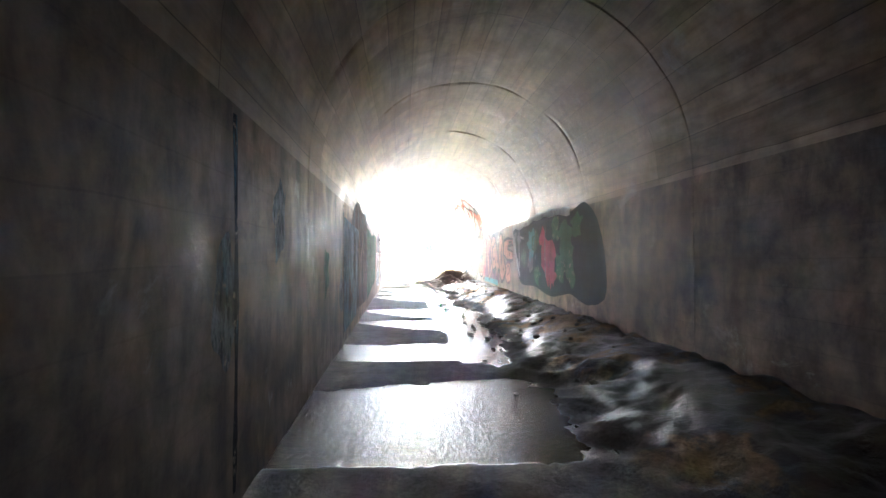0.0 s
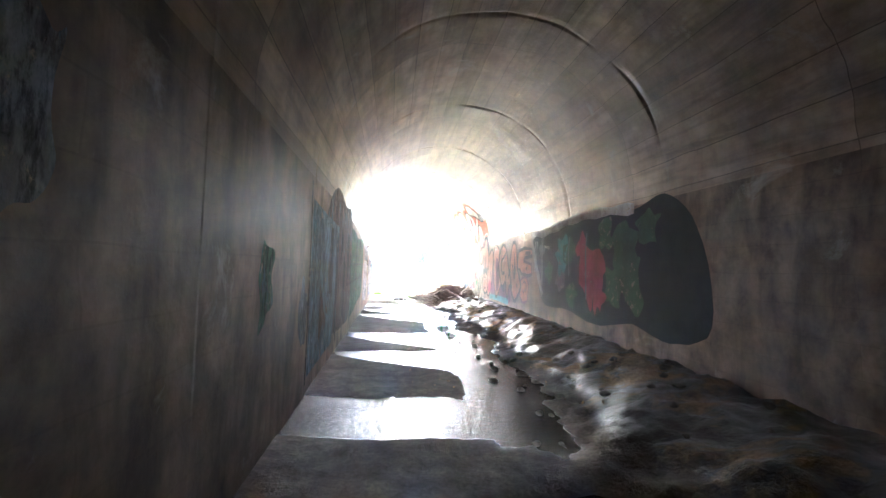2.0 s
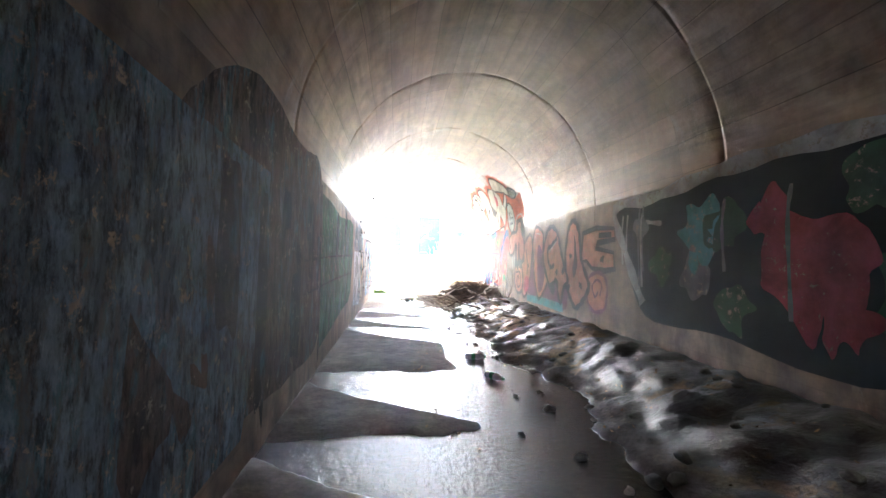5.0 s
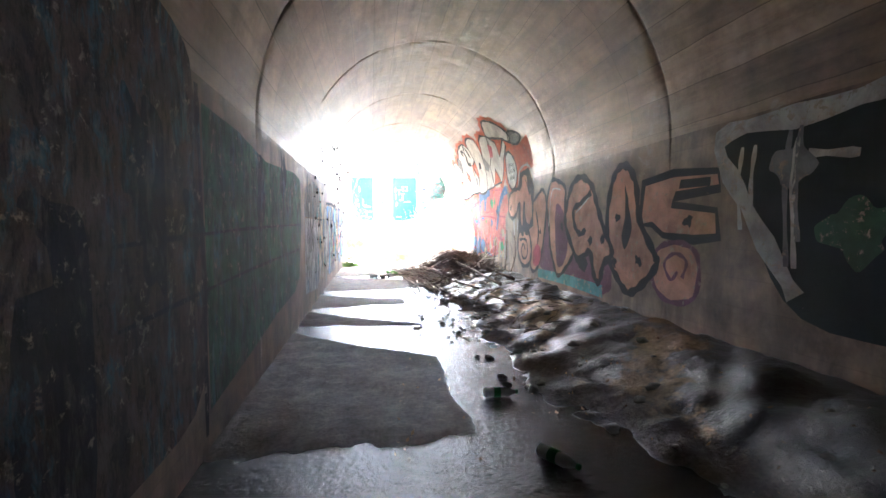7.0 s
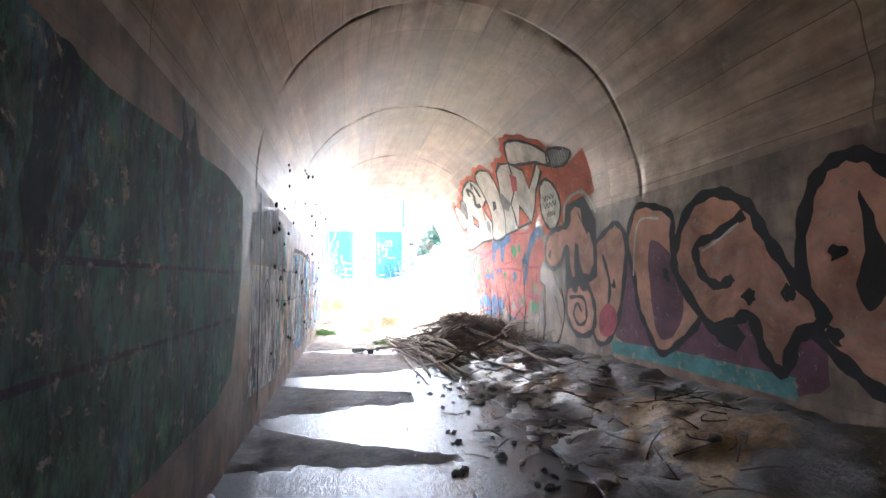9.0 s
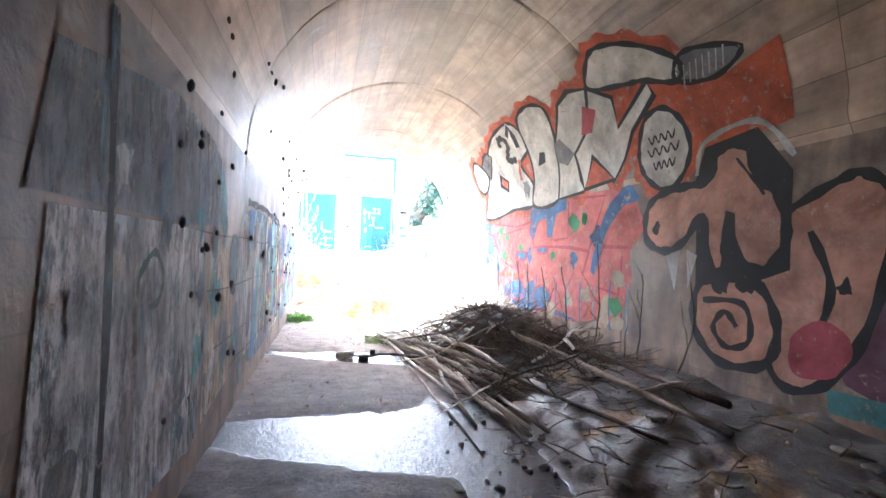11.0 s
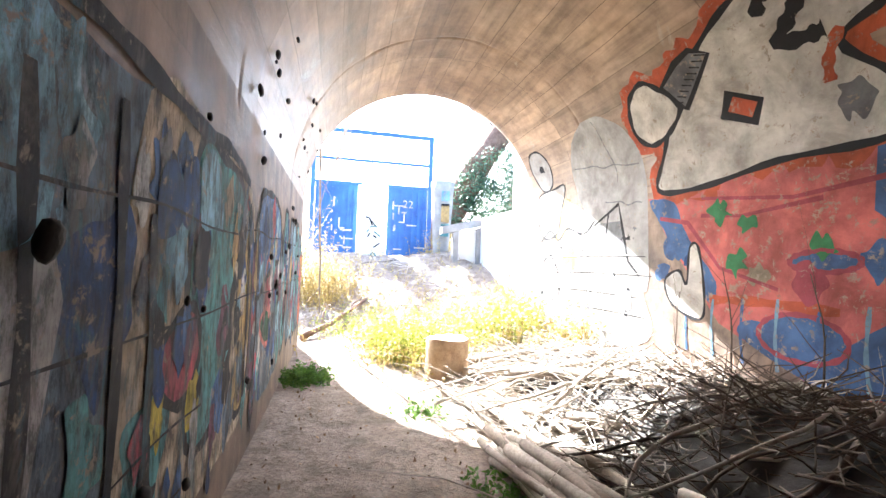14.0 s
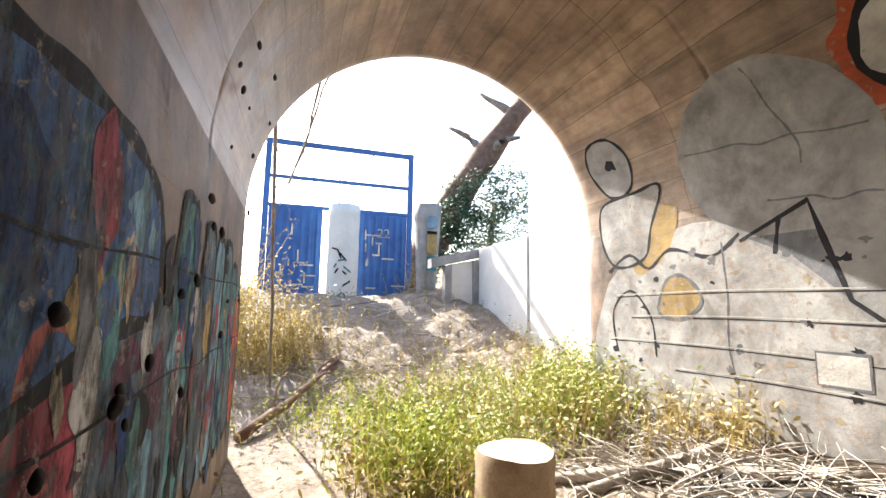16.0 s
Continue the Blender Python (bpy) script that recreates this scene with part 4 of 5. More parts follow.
g = mural("thin black seams across the old paint", 18, 1, -1)
for h, y0, y1 in ((1.32, 15.6, 19.5), (0.98, 15.8, 20.2), (0.62, 16.0, 19.0), (1.35, 19.6, 23.6), (0.95, 20.3, 23.6), (0.4, 16.5, 18.8)):
    stroke("seam", g, -1, [(y0 + (y1 - y0) * k / 8, h + 0.02 * rng.uniform(-1, 1)) for k in range(9)], "black", 20, 0.009)
for side, spots in ((-1, ((2.5, 1.0, "grey"), (3.4, 1.5, "grey"), (5.2, 1.1, "moss"), (6.4, 0.8, "grey"), (7.4, 1.3, "black"), (8.3, 1.2, "black"), (8.9, 1.5, "grey"))),):
    g = mural("faded smears of old paint, a dark panel and a painted-on sheen on bare concrete", 5, 1, side)
    for y, h, c in spots:
        blob(g, side, y, h, 0.16, c, 0, rng, tall=1.7)
    # broad dark brown panel that darkens this stretch of the wall
    fill("soot", g, side, [(7.3, 0.35), (7.35, 1.4), (7.7, 1.9), (8.4, 2.2), (9.6, 2.1), (10.3, 2.15), (10.58, 1.8), (10.58, 0.4), (9.6, 0.25), (8.4, 0.3)], "soot", 0)
    for y, h, w, tall in ((8.05, 1.3, 0.14, 0.5), (8.6, 1.0, 0.1, 0.8), (9.15, 1.45, 0.12, 0.3), (9.5, 0.9, 0.16, 0.55), (10.1, 1.4, 0.1, 0.45)):
        fill("smear", g, side, [(y - w, h - tall * 0.8), (y - w * 0.8, h + tall * 0.6), (y, h + tall * 0.7), (y + w, h + tall * 0.5), (y + w * 0.9, h - tall), (y, h - tall * 0.9)], "black", 2)
    for y in (2.6, 6.6, 10.6, 14.6):
        stroke("pour_joint", g, side, [(y, 0.1), (y + 0.02, 0.9), (y - 0.01, 1.95)], "black", 2, 0.05)
    # blue-grey sheen of the wall at a low angle, painted on as a panel
    fill("wash", g, side, [(6.66, 0.15), (6.66, 1.8), (7.6, 1.75), (8.7, 1.7), (8.6, 0.9), (8.3, 0.2)], "steel", 1, False)

# tie pegs left in the wall
peg_mesh = None
for i in range(72):
    y, h = rng.uniform(14.8, 23.6), rng.choice((0.45, 0.95, 1.25, 1.7, 2.05, 2.4, 2.75)) + rng.uniform(-0.1, 0.1)
    p = on_wall(-1, y, h, 0.03)
    if peg_mesh is None:
        bm = bmesh.new()
        bmesh.ops.create_icosphere(bm, subdivisions=2, radius=0.024)
        for v in bm.verts:
            v.co *= 1 + 0.35 * noise.noise(v.co * 40)
            v.co.x *= 0.6
        ob = tagged(part("tie_stub", bm, M_DARK, soft=True), "dark rusted formwork tie stub in the wall", "wall tie", "formwork ties")
        peg_mesh = ob
        ob.matrix_world = Matrix.Translation(p)
    else:
        s = rng.uniform(0.55, 1.15)
        ob = copy_thing(peg_mesh, Matrix.Translation(p) @ Euler((rng.uniform(0, 6), 0, rng.uniform(-0.3, 0.3))).to_matrix().to_4x4())
        ob.scale = (s, s, s * rng.uniform(0.9, 1.5))


# ---- brushwood, logs and litter ----
def stick(name, a, b, r0, r1, bend, mat, label, category, group, rng, steps=8, forks=0, sides=7):
    pts = bent(a, b, bend, steps, rng)
    radii = [r0 + (r1 - r0) * i / steps for i in range(steps + 1)]
    base = pts[0].copy()
    v, f = tube_data([p - base for p in pts], radii, sides, 0.25, rng)
    for _ in range(forks):
        i = rng.randrange(2, steps)
        way = (pts[i] - pts[i - 1]).normalized()
        off = Vector((rng.uniform(-1, 1), rng.uniform(-1, 1), rng.uniform(-0.1, 0.9)))
        tip = pts[i] + (way + off * 0.8) * rng.uniform(0.15, 0.45)
        tip.z = max(tip.z, height(tip.x, tip.y) + 0.01)
        v2, f2 = tube_data([p - base for p in bent(pts[i], tip, 0.06, 4, rng)], [radii[i] * 0.55 * (1 - 0.2 * k) for k in range(5)], 5, 0.2, rng)
        f += [tuple(k + len(v) for k in q) for q in f2]
        v += v2
    ob = mesh_object(name, v, f, mat)
    ob.location = base
    return tagged(ob, label, category, group)


def inside(p):
    return Vector((min(XR - 0.06, max(XL + 0.1, p[0])), p[1], p[2]))


rng = random.Random(11)


def mound(x, y):
    """How high the heaped brushwood lies over the floor."""
    return 0.42 * math.exp(-(((x - 2.1) / 0.55) ** 2) - ((y - 18.4) / 0.9) ** 2) + 0.22 * math.exp(-(((x - 2.3) / 0.6) ** 2) - ((y - 20.3) / 1.2) ** 2)


# near-black mound that forms the body of the brushwood heap, with fine twigs
hv, hf = [], []
nx, ny = 44, 70
for j in range(ny + 1):
    for i in range(nx + 1):
        x, y = 1.05 + 1.83 * i / nx, 16.2 + 5.6 * j / ny
        n = noise.noise(Vector((x * 5, y * 5, 1))) + 0.6 * noise.noise(Vector((x * 14, y * 14, 2)))
        hv.append((x, y, height(x, y) + mound(x, y) * (0.8 + 0.22 * n) - 0.035 + 0.02 * n))
for j in range(ny):
    for i in range(nx):
        a = j * (nx + 1) + i
        hf.append((a, a + 1, a + nx + 2, a + nx + 1))
tagged(mesh_object("compost_mound", hv, hf, M_DARK), "near-black body of the brushwood heap under dead branches", "mound")


def twig_stuff(name, count, area, size, mat, label, category, lift):
    v, f = [], []
    for _ in range(count):
        x, y = rng.uniform(*area[0]), rng.uniform(*area[1])
        z = height(x, y) + mound(x, y) * rng.uniform(0.7, 1.05) + 0.01
        w = rng.uniform(0, 6.3)
        l = rng.uniform(*size)
        tip = inside((x + l * math.cos(w), y + l * math.sin(w), z + rng.uniform(-0.02, lift) * l))
        tip.z = max(tip.z, height(tip.x, tip.y) + 0.01)
        v2, f2 = tube_data(bent((x, y, z), tip, l * 0.14, 3, rng), [0.006, 0.005, 0.004, 0.002], 3, 0, rng)
        f += [tuple(k + len(v) for k in q) for q in f2]
        v += v2
    tagged(mesh_object(name, v, f, mat), label, category, kind="stuff")


twig_stuff("fine_twigs", 1000, ((1.3, 2.8), (16.4, 19.8)), (0.12, 0.5), M_TWIG, "tangle of fine dark twigs on the heap", "twigs", 0.7)
twig_stuff("pale_twigs", 1300, ((0.9, 2.8), (19.0, 23.4)), (0.15, 0.6), M_PALE, "sunbleached twigs strewn over the ground", "twigs", 0.45)
twig_stuff("floor_twigs", 260, ((1.0, 2.75), (12.5, 16.6)), (0.08, 0.35), M_TWIG, "wet twigs scattered in the mud", "twigs", 0.3)
# long poles lying along the tunnel
for i in range(22):
    x0, x1 = rng.uniform(0.75, 1.6), rng.uniform(0.95, 1.75)
    y0, y1 = rng.uniform(18.6, 20.6), rng.uniform(15.6, 16.9)
    r = rng.uniform(0.016, 0.042)
    a = inside((x0, y0, height(x0, y0) + mound(x0, y0) + r + 0.02 + 0.06 * rng.random()))
    b = inside((x1, y1, height(x1, y1) + r + 0.01))
    stick("dead_branch", a, b, r, r * 0.6, 0.1, M_PALE if i % 3 else M_BARK, "long barkless dead branch lying on the heap", "branch", "dead branches", rng, 9, i % 3)
for i in range(44):
    x, y = rng.uniform(1.3, 2.75), rng.uniform(16.6, 21.8)
    w = rng.uniform(-0.6, 0.9) + (math.pi if i % 2 else 0)
    l = rng.uniform(0.6, 1.7)
    r = rng.uniform(0.008, 0.022)
    a = inside((x, y, height(x, y) + mound(x, y) * 0.9 + r + 0.02))
    b = inside((x + l * math.cos(w), y + l * math.sin(w), 0))
    b.z = height(b.x, b.y) + mound(b.x, b.y) + rng.uniform(0.02, 0.2)
    stick("dead_branch", a, b, r, r * 0.4, 0.16, M_TWIG if y < 19 and i % 3 else M_PALE, "crooked dead branch in the brush heap", "branch", "dead branches", rng, 7, 2)
for i in range(9):
    y, x = 16.0 + 0.55 * i, 2.72 + 0.1 * rng.random()
    a = (x, y, height(x, y) + 0.02)
    stick("upright_twig", a, inside((x - 0.05 + 0.1 * rng.random(), y + rng.uniform(-0.15, 0.15), 0.8 + rng.uniform(0, 0.65))), 0.009, 0.003, 0.06, M_TWIG, "thin bare sapling standing against the wall", "twig", "saplings", rng, 7, 3, 5)
for i, (a, b, r, m) in enumerate((((2.85, 19.2, 0), (1.6, 21.4, 0), 0.085, M_BARK), ((2.8, 20.5, 0), (1.3, 21.8, 0), 0.065, M_PALE), ((2.86, 21.2, 0), (1.45, 22.6, 0), 0.045, M_PALE), ((2.8, 18.2, 0), (1.5, 20.2, 0), 0.055, M_BARK), ((1.2, 20.0, 0), (0.9, 21.6, 0), 0.045, M_BARK), ((2.85, 22.0, 0), (1.6, 22.2, 0), 0.05, M_PALE), ((1.3, 19.3, 0), (1.15, 20.7, 0), 0.055, M_PALE), ((1.6, 19.8, 0), (1.25, 21.4, 0), 0.03, M_PALE), ((2.3, 19.0, 0), (2.62, 15.4, 0), 0.035, M_TWIG), ((2.05, 18.4, 0), (2.3, 15.1, 0), 0.03, M_BARK), ((1.75, 16.9, 0), (1.95, 15.2, 0), 0.02, M_TWIG))):
    a, b = (Vector((p[0], p[1], height(p[0], p[1]) + mound(p[0], p[1]) * 0.6 + r * 0.9)) for p in (a, b))
    stick("fallen_log", a, b, r, r * 0.75, 0.09, m, "weathered fallen log among dead branches", "log", "fallen logs", rng, 9, 1, 10)


def stump():
    """A sawn trunk section standing on end: bark body with a pale cut top."""
    rng = random.Random(3)
    root = new("tree_stump")
    root.location = (1.13, 22.15, height(1.13, 22.15) - 0.01)
    n, rings = 32, ((0.0, 0.262), (0.1, 0.25), (0.3, 0.243), (0.45, 0.246), (0.475, 0.238))
    wave = [1 + 0.05 * math.sin(3 * w + 1) + 0.025 * rng.uniform(-1, 1) for w in (2 * math.pi * k / n for k in range(n))]
    v, f = [], []
    for h, r in rings:
        for k in range(n):
            w = 2 * math.pi * k / n
            v.append(Vector((r * wave[k] * math.cos(w), r * wave[k] * math.sin(w), h + (0.012 * math.sin(w * 2) if h > 0.4 else 0))))
    for i in range(len(rings) - 1):
        for k in range(n):
            f.append((i * n + k, i * n + (k + 1) % n, (i + 1) * n + (k + 1) % n, (i + 1) * n + k))
    mesh_object("trunk", v, f, surface("pale_bark", (0.30, 0.20, 0.12), (0.52, 0.39, 0.26), 7.0), root)
    tv = [Vector((p.x * 0.985, p.y * 0.985, p.z + 0.003)) for p in v[-n:]] + [Vector((0, 0, 0.481))]
    mesh_object("sawn_top", tv, [(k, (k + 1) % n, n) for k in range(n)], M_CUT, root, "pale sawn end of the trunk")
    tagged(root, "pale sawn tree stump standing on the ground", "stump")


stump()


# ---- plants ----
def leafy(name, spots, mat, label, category, kind="stuff", blade=(0.004, 0.05), lean=0.25, leaves=7):
    """Thin stems with small leaves along them; spots of (x, y, spread, height, count)."""
    v, f = [], []
    for cx, cy, spread, tall, count in spots:
        for _ in range(count):
            x, y = rng.gauss(cx, spread), rng.gauss(cy, spread)
            if y < Y1 + 0.1:
                x = min(XR - 0.08, max(XL + 0.06, x))
            z = height(x, y) - 0.01
            l = tall * rng.uniform(0.45, 1.1)
            d = Vector((rng.gauss(0, lean), rng.gauss(0, lean), 1)).normalized()
            w = Vector((rng.uniform(-1, 1), rng.uniform(-1, 1), 0)).normalized() * blade[0]
            p0 = Vector((x, y, z))
            p1 = p0 + d * l * 0.5
            p2 = p0 + d * l + Vector((d.x, d.y, -0.2)) * l * 0.25
            if y < Y1 + 0.1:
                p1.x, p2.x = min(XR - 0.04, max(XL + 0.03, p1.x)), min(XR - 0.04, max(XL + 0.03, p2.x))
            k = len(v)
            v += [p0 - w, p0 + w, p1 + w * 0.8, p1 - w * 0.8, p2]
            f += [(k, k + 1, k + 2, k + 3), (k + 3, k + 2, k + 4)]
            for i in range(leaves):
                u = (i + rng.random()) / leaves
                q = p0.lerp(p1, u * 2) if u < 0.5 else p1.lerp(p2, u * 2 - 1)
                o = Vector((rng.uniform(-1, 1), rng.uniform(-1, 1), rng.uniform(-0.2, 0.8))).normalized()
                s = o.orthogonal().normalized() * blade[1] * 0.22
                le = blade[1] * rng.uniform(0.6, 1.3)
                k = len(v)
                v += [q, q + o * le * 0.5 + s, q + o * le, q + o * le * 0.5 - s]
                f += [(k, k + 1, k + 2, k + 3)]
    return tagged(mesh_object(name, v, f, mat, flat=True), label, category, kind=kind)


leafy("weeds", [(0.65, 22.85, 0.22, 0.62, 260), (1.2, 23.2, 0.3, 0.5, 200), (2.2, 23.3, 0.32, 0.65, 300), (2.7, 23.9, 0.3, 0.75, 260), (1.5, 24.3, 0.6, 0.5, 320), (0.6, 24.4, 0.5, 0.45, 200)], M_WEED, "yellow-green weeds growing in the tunnel mouth", "weeds")
leafy("dry_grass", [(0.7, 22.8, 0.3, 0.4, 240), (2.3, 23.3, 0.4, 0.55, 320), (2.7, 22.3, 0.15, 0.45, 90), (1.5, 24.6, 0.8, 0.4, 400), (1.2, 26.5, 1.6, 0.25, 500), (3.6, 25.5, 0.6, 0.5, 240), (2.72, 21.9, 0.08, 0.6, 60)], M_STRAW, "dry yellow grass among the weeds", "grass", blade=(0.004, 0.06), leaves=4)
leafy("herb_patch", [(-0.42, 21.75, 0.12, 0.16, 220), (0.55, 20.6, 0.1, 0.14, 30), (0.75, 19.3, 0.12, 0.12, 25)], M_HERB, "low bright green herb beside the wall", "herb", blade=(0.003, 0.04), lean=0.8, leaves=9)
leafy("dry_bush", [(-0.75, 26.2, 0.28, 1.5, 130), (-0.2, 26.6, 0.3, 0.9, 120), (-1.3, 26.5, 0.35, 2.0, 110), (2.9, 30.0, 0.3, 0.7, 80)], M_STRAW, "dry straw-coloured bush outside the tunnel", "bush", blade=(0.006, 0.07), leaves=12)


def litter(name, count, area, mat, label):
    v, f = [], []
    for _ in range(count):
        x, y = rng.uniform(*area[0]), rng.uniform(*area[1])
        p = Vector((x, y, height(x, y) + 0.008))
        o = Vector((rng.uniform(-1, 1), rng.uniform(-1, 1), rng.uniform(0, 0.5))).normalized() * rng.uniform(0.012, 0.035)
        s = Vector((-o.y, o.x, rng.uniform(0, 0.01))) * 0.4
        k = len(v)
        v += [p, p + o * 0.5 + s, p + o + Vector((0, 0, 0.008)), p + o * 0.5 - s]
        f.append((k, k + 1, k + 2, k + 3))
    tagged(mesh_object(name, v, f, mat, flat=True), label, "leaf litter", kind="stuff")


litter("leaf_litter", 1500, ((-0.6, 2.8), (16.5, 24.0)), M_DRY, "dead leaves scattered on the floor")
litter("wet_litter", 700, ((0.3, 2.8), (6.0, 16.5)), M_DRY, "wet leaf scraps in the mud")
litter("outer_litter", 1500, ((-2.5, 4.0), (24.0, 30.0)), M_DRY, "dead leaves on the ground outside")


# stones on the mud bank
bm = bmesh.new()
bmesh.ops.create_icosphere(bm, subdivisions=2, radius=0.05)
for v in bm.verts:
    v.co *= 1 + 0.6 * noise.noise(v.co * 25)
    v.co.z *= 0.6
first = tagged(part("stone", bm, M_STONE, soft=True), "small dark stone lying in the mud", "stone", "loose stones")
first.location = (1.2, 9.0, height(1.2, 9.0) + 0.015)
for i in range(190):
    x, y = (rng.uniform(1.0, 2.8), rng.uniform(4.0, 17.0)) if i < 120 else (rng.uniform(0.7, 1.7), rng.uniform(12.6, 16.6))
    s = rng.uniform(0.25, 1.0) * (1.0 if i < 120 else 0.55)
    ob = copy_thing(first, Matrix.Translation((x, y, max(0.0, height(x, y)) + 0.012 * s)) @ Euler((0, 0, rng.uniform(0, 6))).to_matrix().to_4x4())
    ob.scale = (s, s * rng.uniform(0.7, 1.4), s)


def bottle(x, y, turn, label):
    root = new("plastic_bottle")
    root.matrix_world = Matrix.Translation((x, y, max(0.0, height(x, y)) + 0.035)) @ Euler((0, radians(90), turn)).to_matrix().to_4x4()
    prof = ((0.0, 0.025), (0.008, 0.033), (0.06, 0.034), (0.11, 0.031), (0.16, 0.034), (0.19, 0.024), (0.215, 0.013), (0.225, 0.013))
    v, f = tube_data([Vector((0, 0, h)) for h, _ in prof], [r for _, r in prof], 14)
    mesh_object("bottle_body", v, f, M_LABEL, root)
    v, f = tube_data([Vector((0, 0, h)) for h in (0.226, 0.243)], [0.015, 0.015], 12)
    mesh_object("cap", v, f, P["leaf"], root, "green screw cap")
    v, f = tube_data([Vector((0, 0, h)) for h in (0.07, 0.12)], [0.0352, 0.0352], 14)
    mesh_object("paper_label", v, f, P["leaf"], root, "green paper label")
    tagged(root, label, "bottle")


bottle(0.99, 11.12, -0.1, "crushed pale plastic bottle lying in mud")
bottle(1.08, 10.3, -1.0, "dirty plastic bottle lying by the black pool")


def can(x, y, turn, r, l, mat, label, standing=False):
    root = new("tin_can")
    m = Matrix.Translation((x, y, max(0.0, height(x, y)) + (0.0 if standing else r)))
    root.matrix_world = m @ Euler((0, 0 if standing else radians(90), turn)).to_matrix().to_4x4()
    prof = ((0.0, 0.9), (0.006, 1.0), (l * 0.4, 1.0), (l * 0.5, 0.96), (l - 0.006, 1.0), (l, 0.92))
    v, f = tube_data([Vector((0, 0, h)) for h, _ in prof], [r * k for _, k in prof], 16, 0.04, rng)
    mesh_object("can_body", v, f, mat, root)
    v, f = tube_data([Vector((0, 0, h)) for h in (l, l + 0.004)], [r * 0.9, r * 0.86], 16)
    mesh_object("lid", v, f, M_DARK, root, "dark sunken lid")
    tagged(root, label, "tin can")


can(0.16, 18.35, 0.4, 0.045, 0.2, M_CAN, "dented dull tin can lying on the floor")
can(0.46, 18.25, 0.0, 0.06, 0.07, M_DARK, "blackened tin standing on the floor", True)
can(0.6, 18.6, 0.0, 0.035, 0.05, M_DARK, "small blackened tin standing on the floor", True)

# ---- outside: blue gate, pillars, white walls, tree ----
YG = 31.0
ZG = 1.40


def gate():
    root = new("steel_gate")
    root.location = (0, YG, 0)
    bm = bmesh.new()
    for x in (-1.0, 2.62):
        box(bm, (x - 0.07, -0.07, ZG - 0.2), (x + 0.07, 0.07, 5.3), 0.01)
    for z in (5.24, 4.35, 3.62, ZG + 0.02):
        d = 0.06 if z > 5 else 0.04
        box(bm, (-1.0, -0.05, z - d), (2.62, 0.05, z + d), 0.008)
    part("frame", bm, M_BLUE, root)
    for x in (0.1, 0.75, 1.6):
        bm = bmesh.new()
        box(bm, (x - 0.015, -0.015, 3.66), (x + 0.015, 0.015, 5.18), 0.004)
        part("bar", bm, M_BLUE, root)
    for a, b in ((-0.92, 0.36), (1.28, 2.54)):
        bm = bmesh.new()
        box(bm, (a, -0.03, ZG + 0.06), (b, 0.03, 3.58), 0.01)
        leaf = part("door", bm, M_BLUE, root)
        n = 7
        for i in range(n):
            x = a + (b - a) * (i + 0.5) / n
            bm = bmesh.new()
            box(bm, (x - 0.05, -0.065, ZG + 0.12), (x + 0.05, -0.032, 3.52), 0.012)
            part("rib", bm, M_BLUE, leaf)
        rr = random.Random(int(a * 10))
        for i in range(12):
            bm = bmesh.new()
            x, z = rr.uniform(a + 0.1, b - 0.3), rr.uniform(ZG + 0.2, 3.0)
            if i % 2:
                box(bm, (x, -0.075, z), (x + rr.uniform(0.15, 0.4), -0.068, z + 0.04), 0)
            else:
                box(bm, (x, -0.075, z), (x + 0.04, -0.068, z + rr.uniform(0.15, 0.35)), 0)
            part("white_mark", bm, P["white"], leaf)
    c = bpy.data.curves.new("numerals", "FONT")
    c.body, c.size, c.extrude = "22", 0.34, 0.003
    txt = new("numerals", c)
    txt.parent = root
    txt.matrix_local = Matrix.Translation((1.75, -0.075, 2.95)) @ Euler((radians(90), 0, 0)).to_matrix().to_4x4()
    c.materials.append(P["white"])
    tagged(root, "blue steel gate with ribbed doors and open frame above", "gate")


gate()


def rough_post(name, x, y, z0, z1, r0, r1, mat, label, sides=18, tilt=0.0):
    root = new(name)
    root.location = (x, y, z0)
    n = 10
    pts = [Vector((tilt * i / n, 0, (z1 - z0) * i / n)) for i in range(n + 1)]
    v, f = tube_data(pts, [r0 + (r1 - r0) * i / n for i in range(n + 1)], sides, 0.03, rng)
    mesh_object("shaft", v, f, mat, root)
    tagged(root, label, "pillar")
    return root


p = rough_post("round_pillar", 0.83, 30.2, 1.2, 3.55, 0.36, 0.36, M_PLASTER, "whitewashed round pillar with green scrawl", 24)
for i in range(11):
    w = -math.pi / 2 + rng.uniform(-0.7, 0.7)
    z = rng.uniform(0.1, 1.5)
    bm = bmesh.new()
    l = rng.uniform(0.05, 0.12)
    box(bm, (-l, -0.012, -0.018), (l, 0.0, 0.018), 0)
    ob = part("scrawl", bm, P["teal"] if i < 5 else P["black"], p)
    ob.matrix_local = Matrix.Translation((0.37 * math.cos(w), 0.37 * math.sin(w), z)) @ Euler((0, rng.uniform(-1.2, 1.2), w + math.pi / 2)).to_matrix().to_4x4()
p = rough_post("painted_pillar", 2.72, 29.6, 1.1, 3.6, 0.2, 0.34, M_CONC, "tapered concrete post painted with an ochre figure", 6, 0.0)
for z, h, c in ((1.3, 0.5, "ochre"), (0.9, 0.35, "teal"), (1.9, 0.3, "sky"), (1.75, 0.08, "black"), (1.15, 0.06, "black")):
    bm = bmesh.new()
    box(bm, (-0.1, -0.345, z), (0.14, -0.325, z + h), 0.008)
    part("paint_patch", bm, P[c], p)


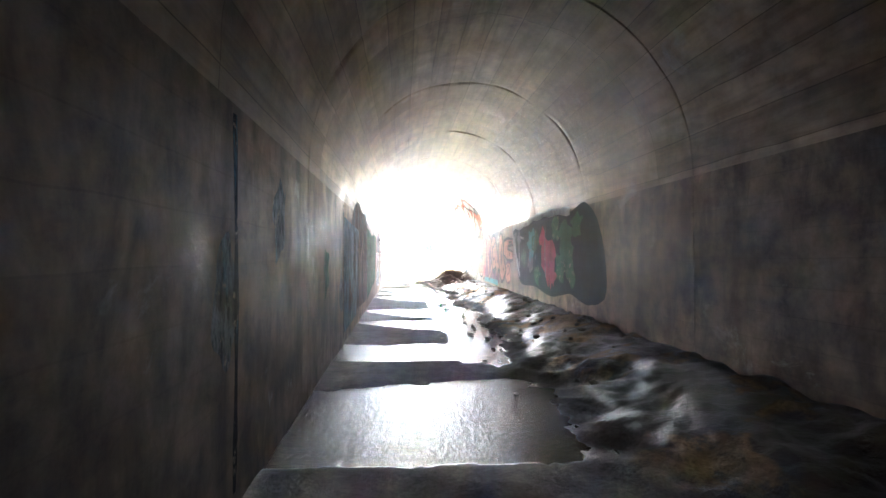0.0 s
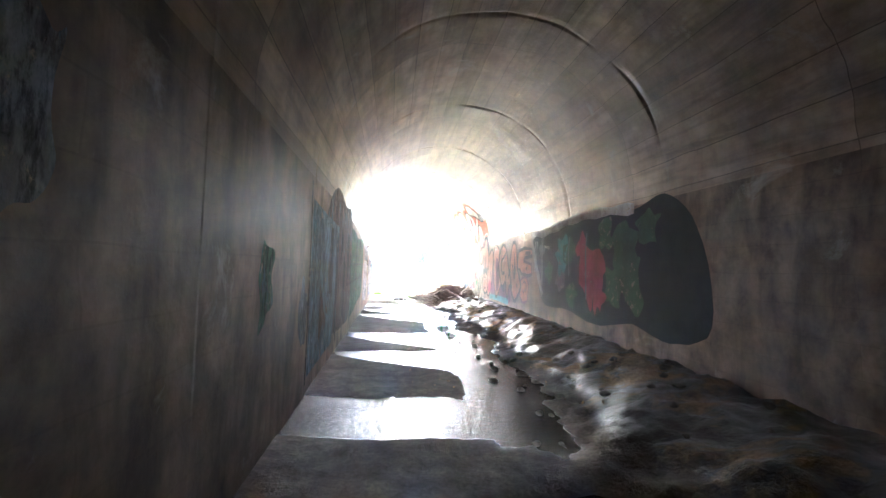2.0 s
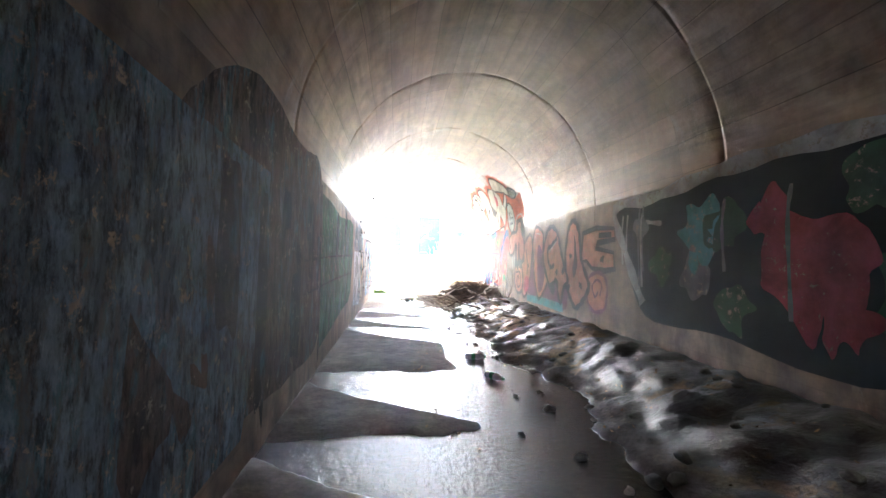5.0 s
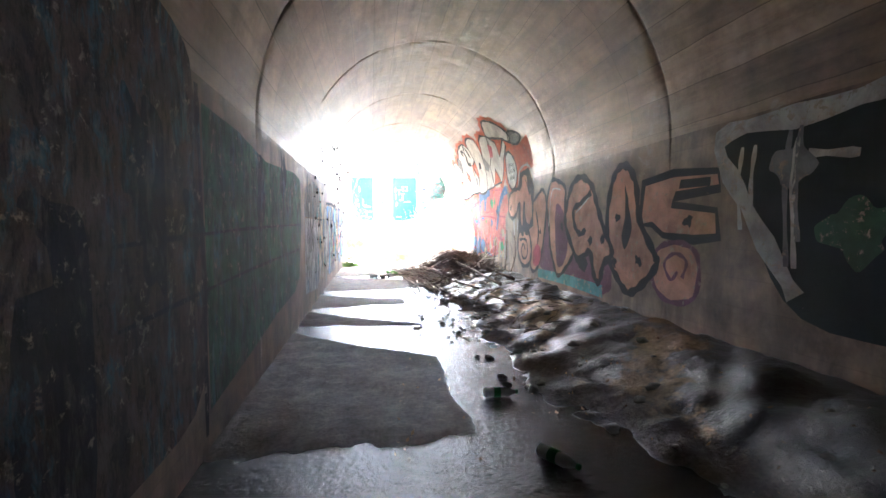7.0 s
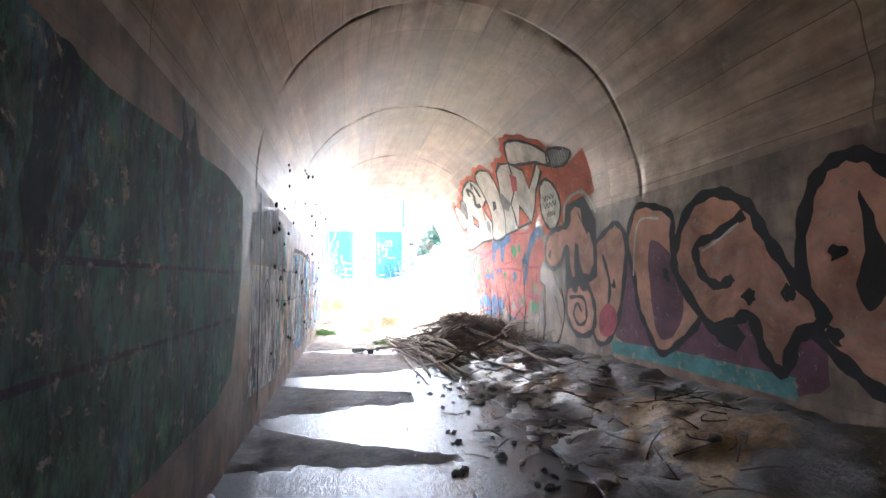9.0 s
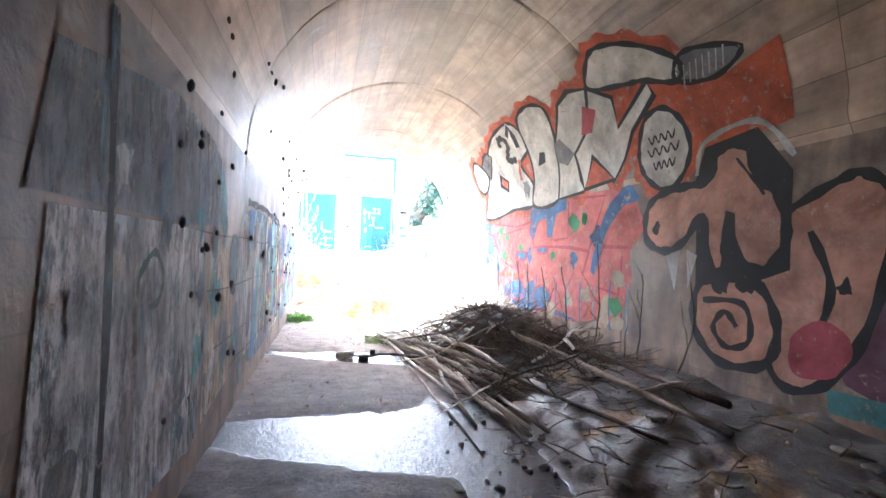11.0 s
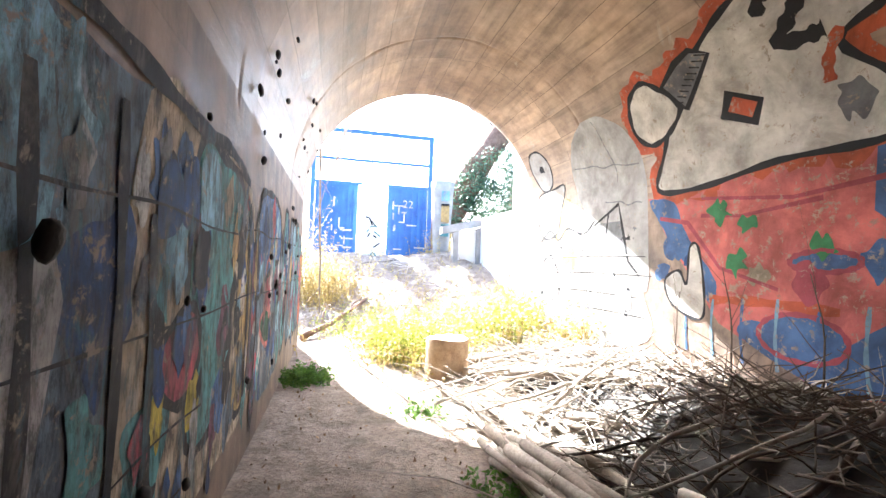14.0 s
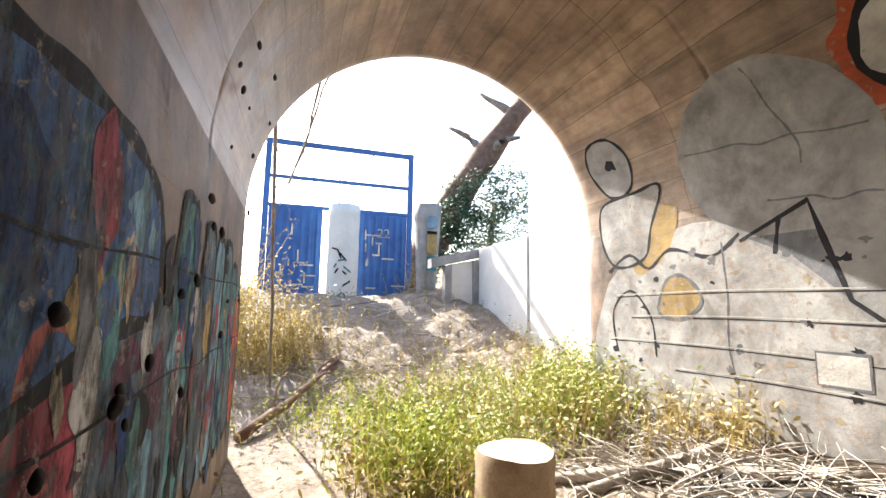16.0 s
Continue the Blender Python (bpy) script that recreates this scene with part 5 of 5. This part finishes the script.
def white_walls():
    root = new("white_wall")
    def slab(name, xy, y0, y1, mat, bevel=0.02):
        bm = bmesh.new()
        a = [bm.verts.new((x, y0, z)) for x, z in xy]
        b = [bm.verts.new((x, y1, z)) for x, z in xy]
        n = len(xy)
        bm.faces.new(a)
        bm.faces.new(b[::-1])
        for i in range(n):
            bm.faces.new((a[i], b[i], b[(i + 1) % n], a[(i + 1) % n]))
        part(name, bm, mat, root)
    bm = bmesh.new()
    box(bm, (3.5, 26.2, 0.1), (3.75, 28.3, 2.45), 0.02)
    part("parapet", bm, M_PLASTER, root)
    bm = bmesh.new()
    box(bm, (3.52, 23.9, -0.2), (3.8, 26.19, 4.3), 0.02)
    part("tall_wall", bm, M_PLASTER, root)
    slab("coping", [(2.45, 2.0), (3.72, 2.3), (3.72, 2.5), (2.45, 2.2)], 28.31, 28.6, M_CONC)
    slab("post", [(3.4, 0.6), (3.62, 0.6), (3.62, 2.26), (3.4, 2.2)], 28.31, 28.5, M_CONC)
    slab("post", [(2.75, 0.9), (2.9, 0.9), (2.9, 2.1), (2.75, 2.05)], 28.31, 28.5, M_CONC)
    slab("panel", [(2.9, 0.6), (3.4, 0.6), (3.4, 2.2), (2.9, 2.1)], 28.4, 28.5, M_PLASTER)
    tagged(root, "sunlit white wall with sloping grey coping", "wall")


white_walls()


def tree(x, y, lean, tall, crown, label, seed, r=0.3, top=None):
    rr = random.Random(seed)
    root = new("tree")
    root.location = (x, y, height(x, y) - 0.05)
    n = 9
    pts = [Vector((lean[0] * (i / n) ** 1.3, lean[1] * i / n, tall * i / n)) for i in range(n + 1)]
    v, f = tube_data(pts, [r * (1 - 0.45 * i / n) for i in range(n + 1)], 12, 0.2, rr)
    mesh_object("trunk", v, f, M_RUST, root)
    for k in range(6):
        i = rr.randrange(4, n + 1)
        tip = pts[i] + Vector((rr.uniform(-1.4, 1.4), rr.uniform(-1.0, 1.0), rr.uniform(0.2, 1.3)))
        v, f = tube_data(bent(pts[i], tip, 0.2, 5, rr), [0.1 * (1 - 0.15 * q) * r / 0.3 for q in range(6)], 6, 0.2, rr)
        mesh_object("limb", v, f, M_BARK, root)
    v, f = [], []
    for cx, cy, cz, rad, count in crown:
        for _ in range(count):
            d = Vector((rr.gauss(0, 1), rr.gauss(0, 1), rr.gauss(0, 1))).normalized() * rad * rr.uniform(0.35, 1.0) ** 0.6
            p = Vector((cx, cy, cz)) + d * (1 + 0.45 * noise.noise(d * 2.2 + Vector((cx, cy, cz))))
            o = Vector((rr.uniform(-1, 1), rr.uniform(-1, 1), rr.uniform(-1, 0.4))).normalized() * rr.uniform(0.08, 0.16)
            s = o.orthogonal().normalized() * 0.035
            k = len(v)
            v += [p, p + o * 0.5 + s, p + o, p + o * 0.5 - s]
            f.append((k, k + 1, k + 2, k + 3))
    mesh_object("crown", v, f, M_TREE, root, flat=True)
    tagged(root, label, "tree")


tree(3.2, 33.0, (4.1, -0.4), 7.0, [(1.3, -0.7, 2.4, 0.8, 1300), (2.2, -0.7, 3.1, 1.0, 1700), (3.1, -0.7, 3.5, 0.9, 1400), (1.8, -0.8, 2.0, 0.8, 1300), (3.0, -0.8, 2.3, 0.9, 1300), (0.9, -0.6, 1.5, 0.7, 800), (0.5, -0.5, 0.9, 0.6, 600), (1.2, -0.6, 3.3, 0.5, 250)], "leaning tree with loose grey-green foliage", 4, 0.62)
tree(7.5, 37.0, (0.5, 0), 4.0, [(0, 0, 3.0, 1.4, 900), (-1.2, 0, 2.4, 1.0, 700)], "distant tree with grey-green foliage", 9, 0.2)
stick("hanging_branch", (-0.05, 24.6, 4.4), (-0.35, 24.9, 2.6), 0.022, 0.008, 0.12, M_BARK, "bare branch hanging across the tunnel mouth", "branch", "hanging branches", rng, 9, 5)
stick("hanging_branch", (-0.55, 24.5, 4.3), (-0.42, 24.9, 0.3), 0.025, 0.014, 0.1, M_BARK, "bare branch hanging beside the tunnel mouth", "branch", "hanging branches", rng, 9, 6)
stick("hanging_branch", (0.2, 25.0, 4.6), (-0.5, 25.2, 2.2), 0.018, 0.006, 0.15, M_BARK, "thin bare branch hanging over the mouth", "branch", "hanging branches", rng, 9, 6)
z = height(-0.6, 24.3)
stick("root", (-0.62, 24.0, z + 0.05), (0.45, 26.4, height(0.45, 26.4) + 0.05), 0.05, 0.035, 0.12, M_RUST, "thick brown root lying on the ground", "root", "", rng, 9, 3, 9)
for i in range(60):
    x, y = rng.uniform(-1.2, 2.6), rng.uniform(24.6, 29.5)
    w, l = rng.uniform(0, 6.3), rng.uniform(0.4, 1.2)
    b = (x + l * math.cos(w), y + l * math.sin(w) * 0.6)
    r = rng.uniform(0.006, 0.016)
    stick("fallen_twig", (x, y, height(x, y) + r), (b[0], b[1], height(b[0], max(b[1], 24.0)) + r + 0.03), r, r * 0.5, 0.08, M_PALE if i % 2 else M_BARK, "dry fallen branch on the ground outside", "branch", "fallen branches outside", rng, 5, 1, 5)
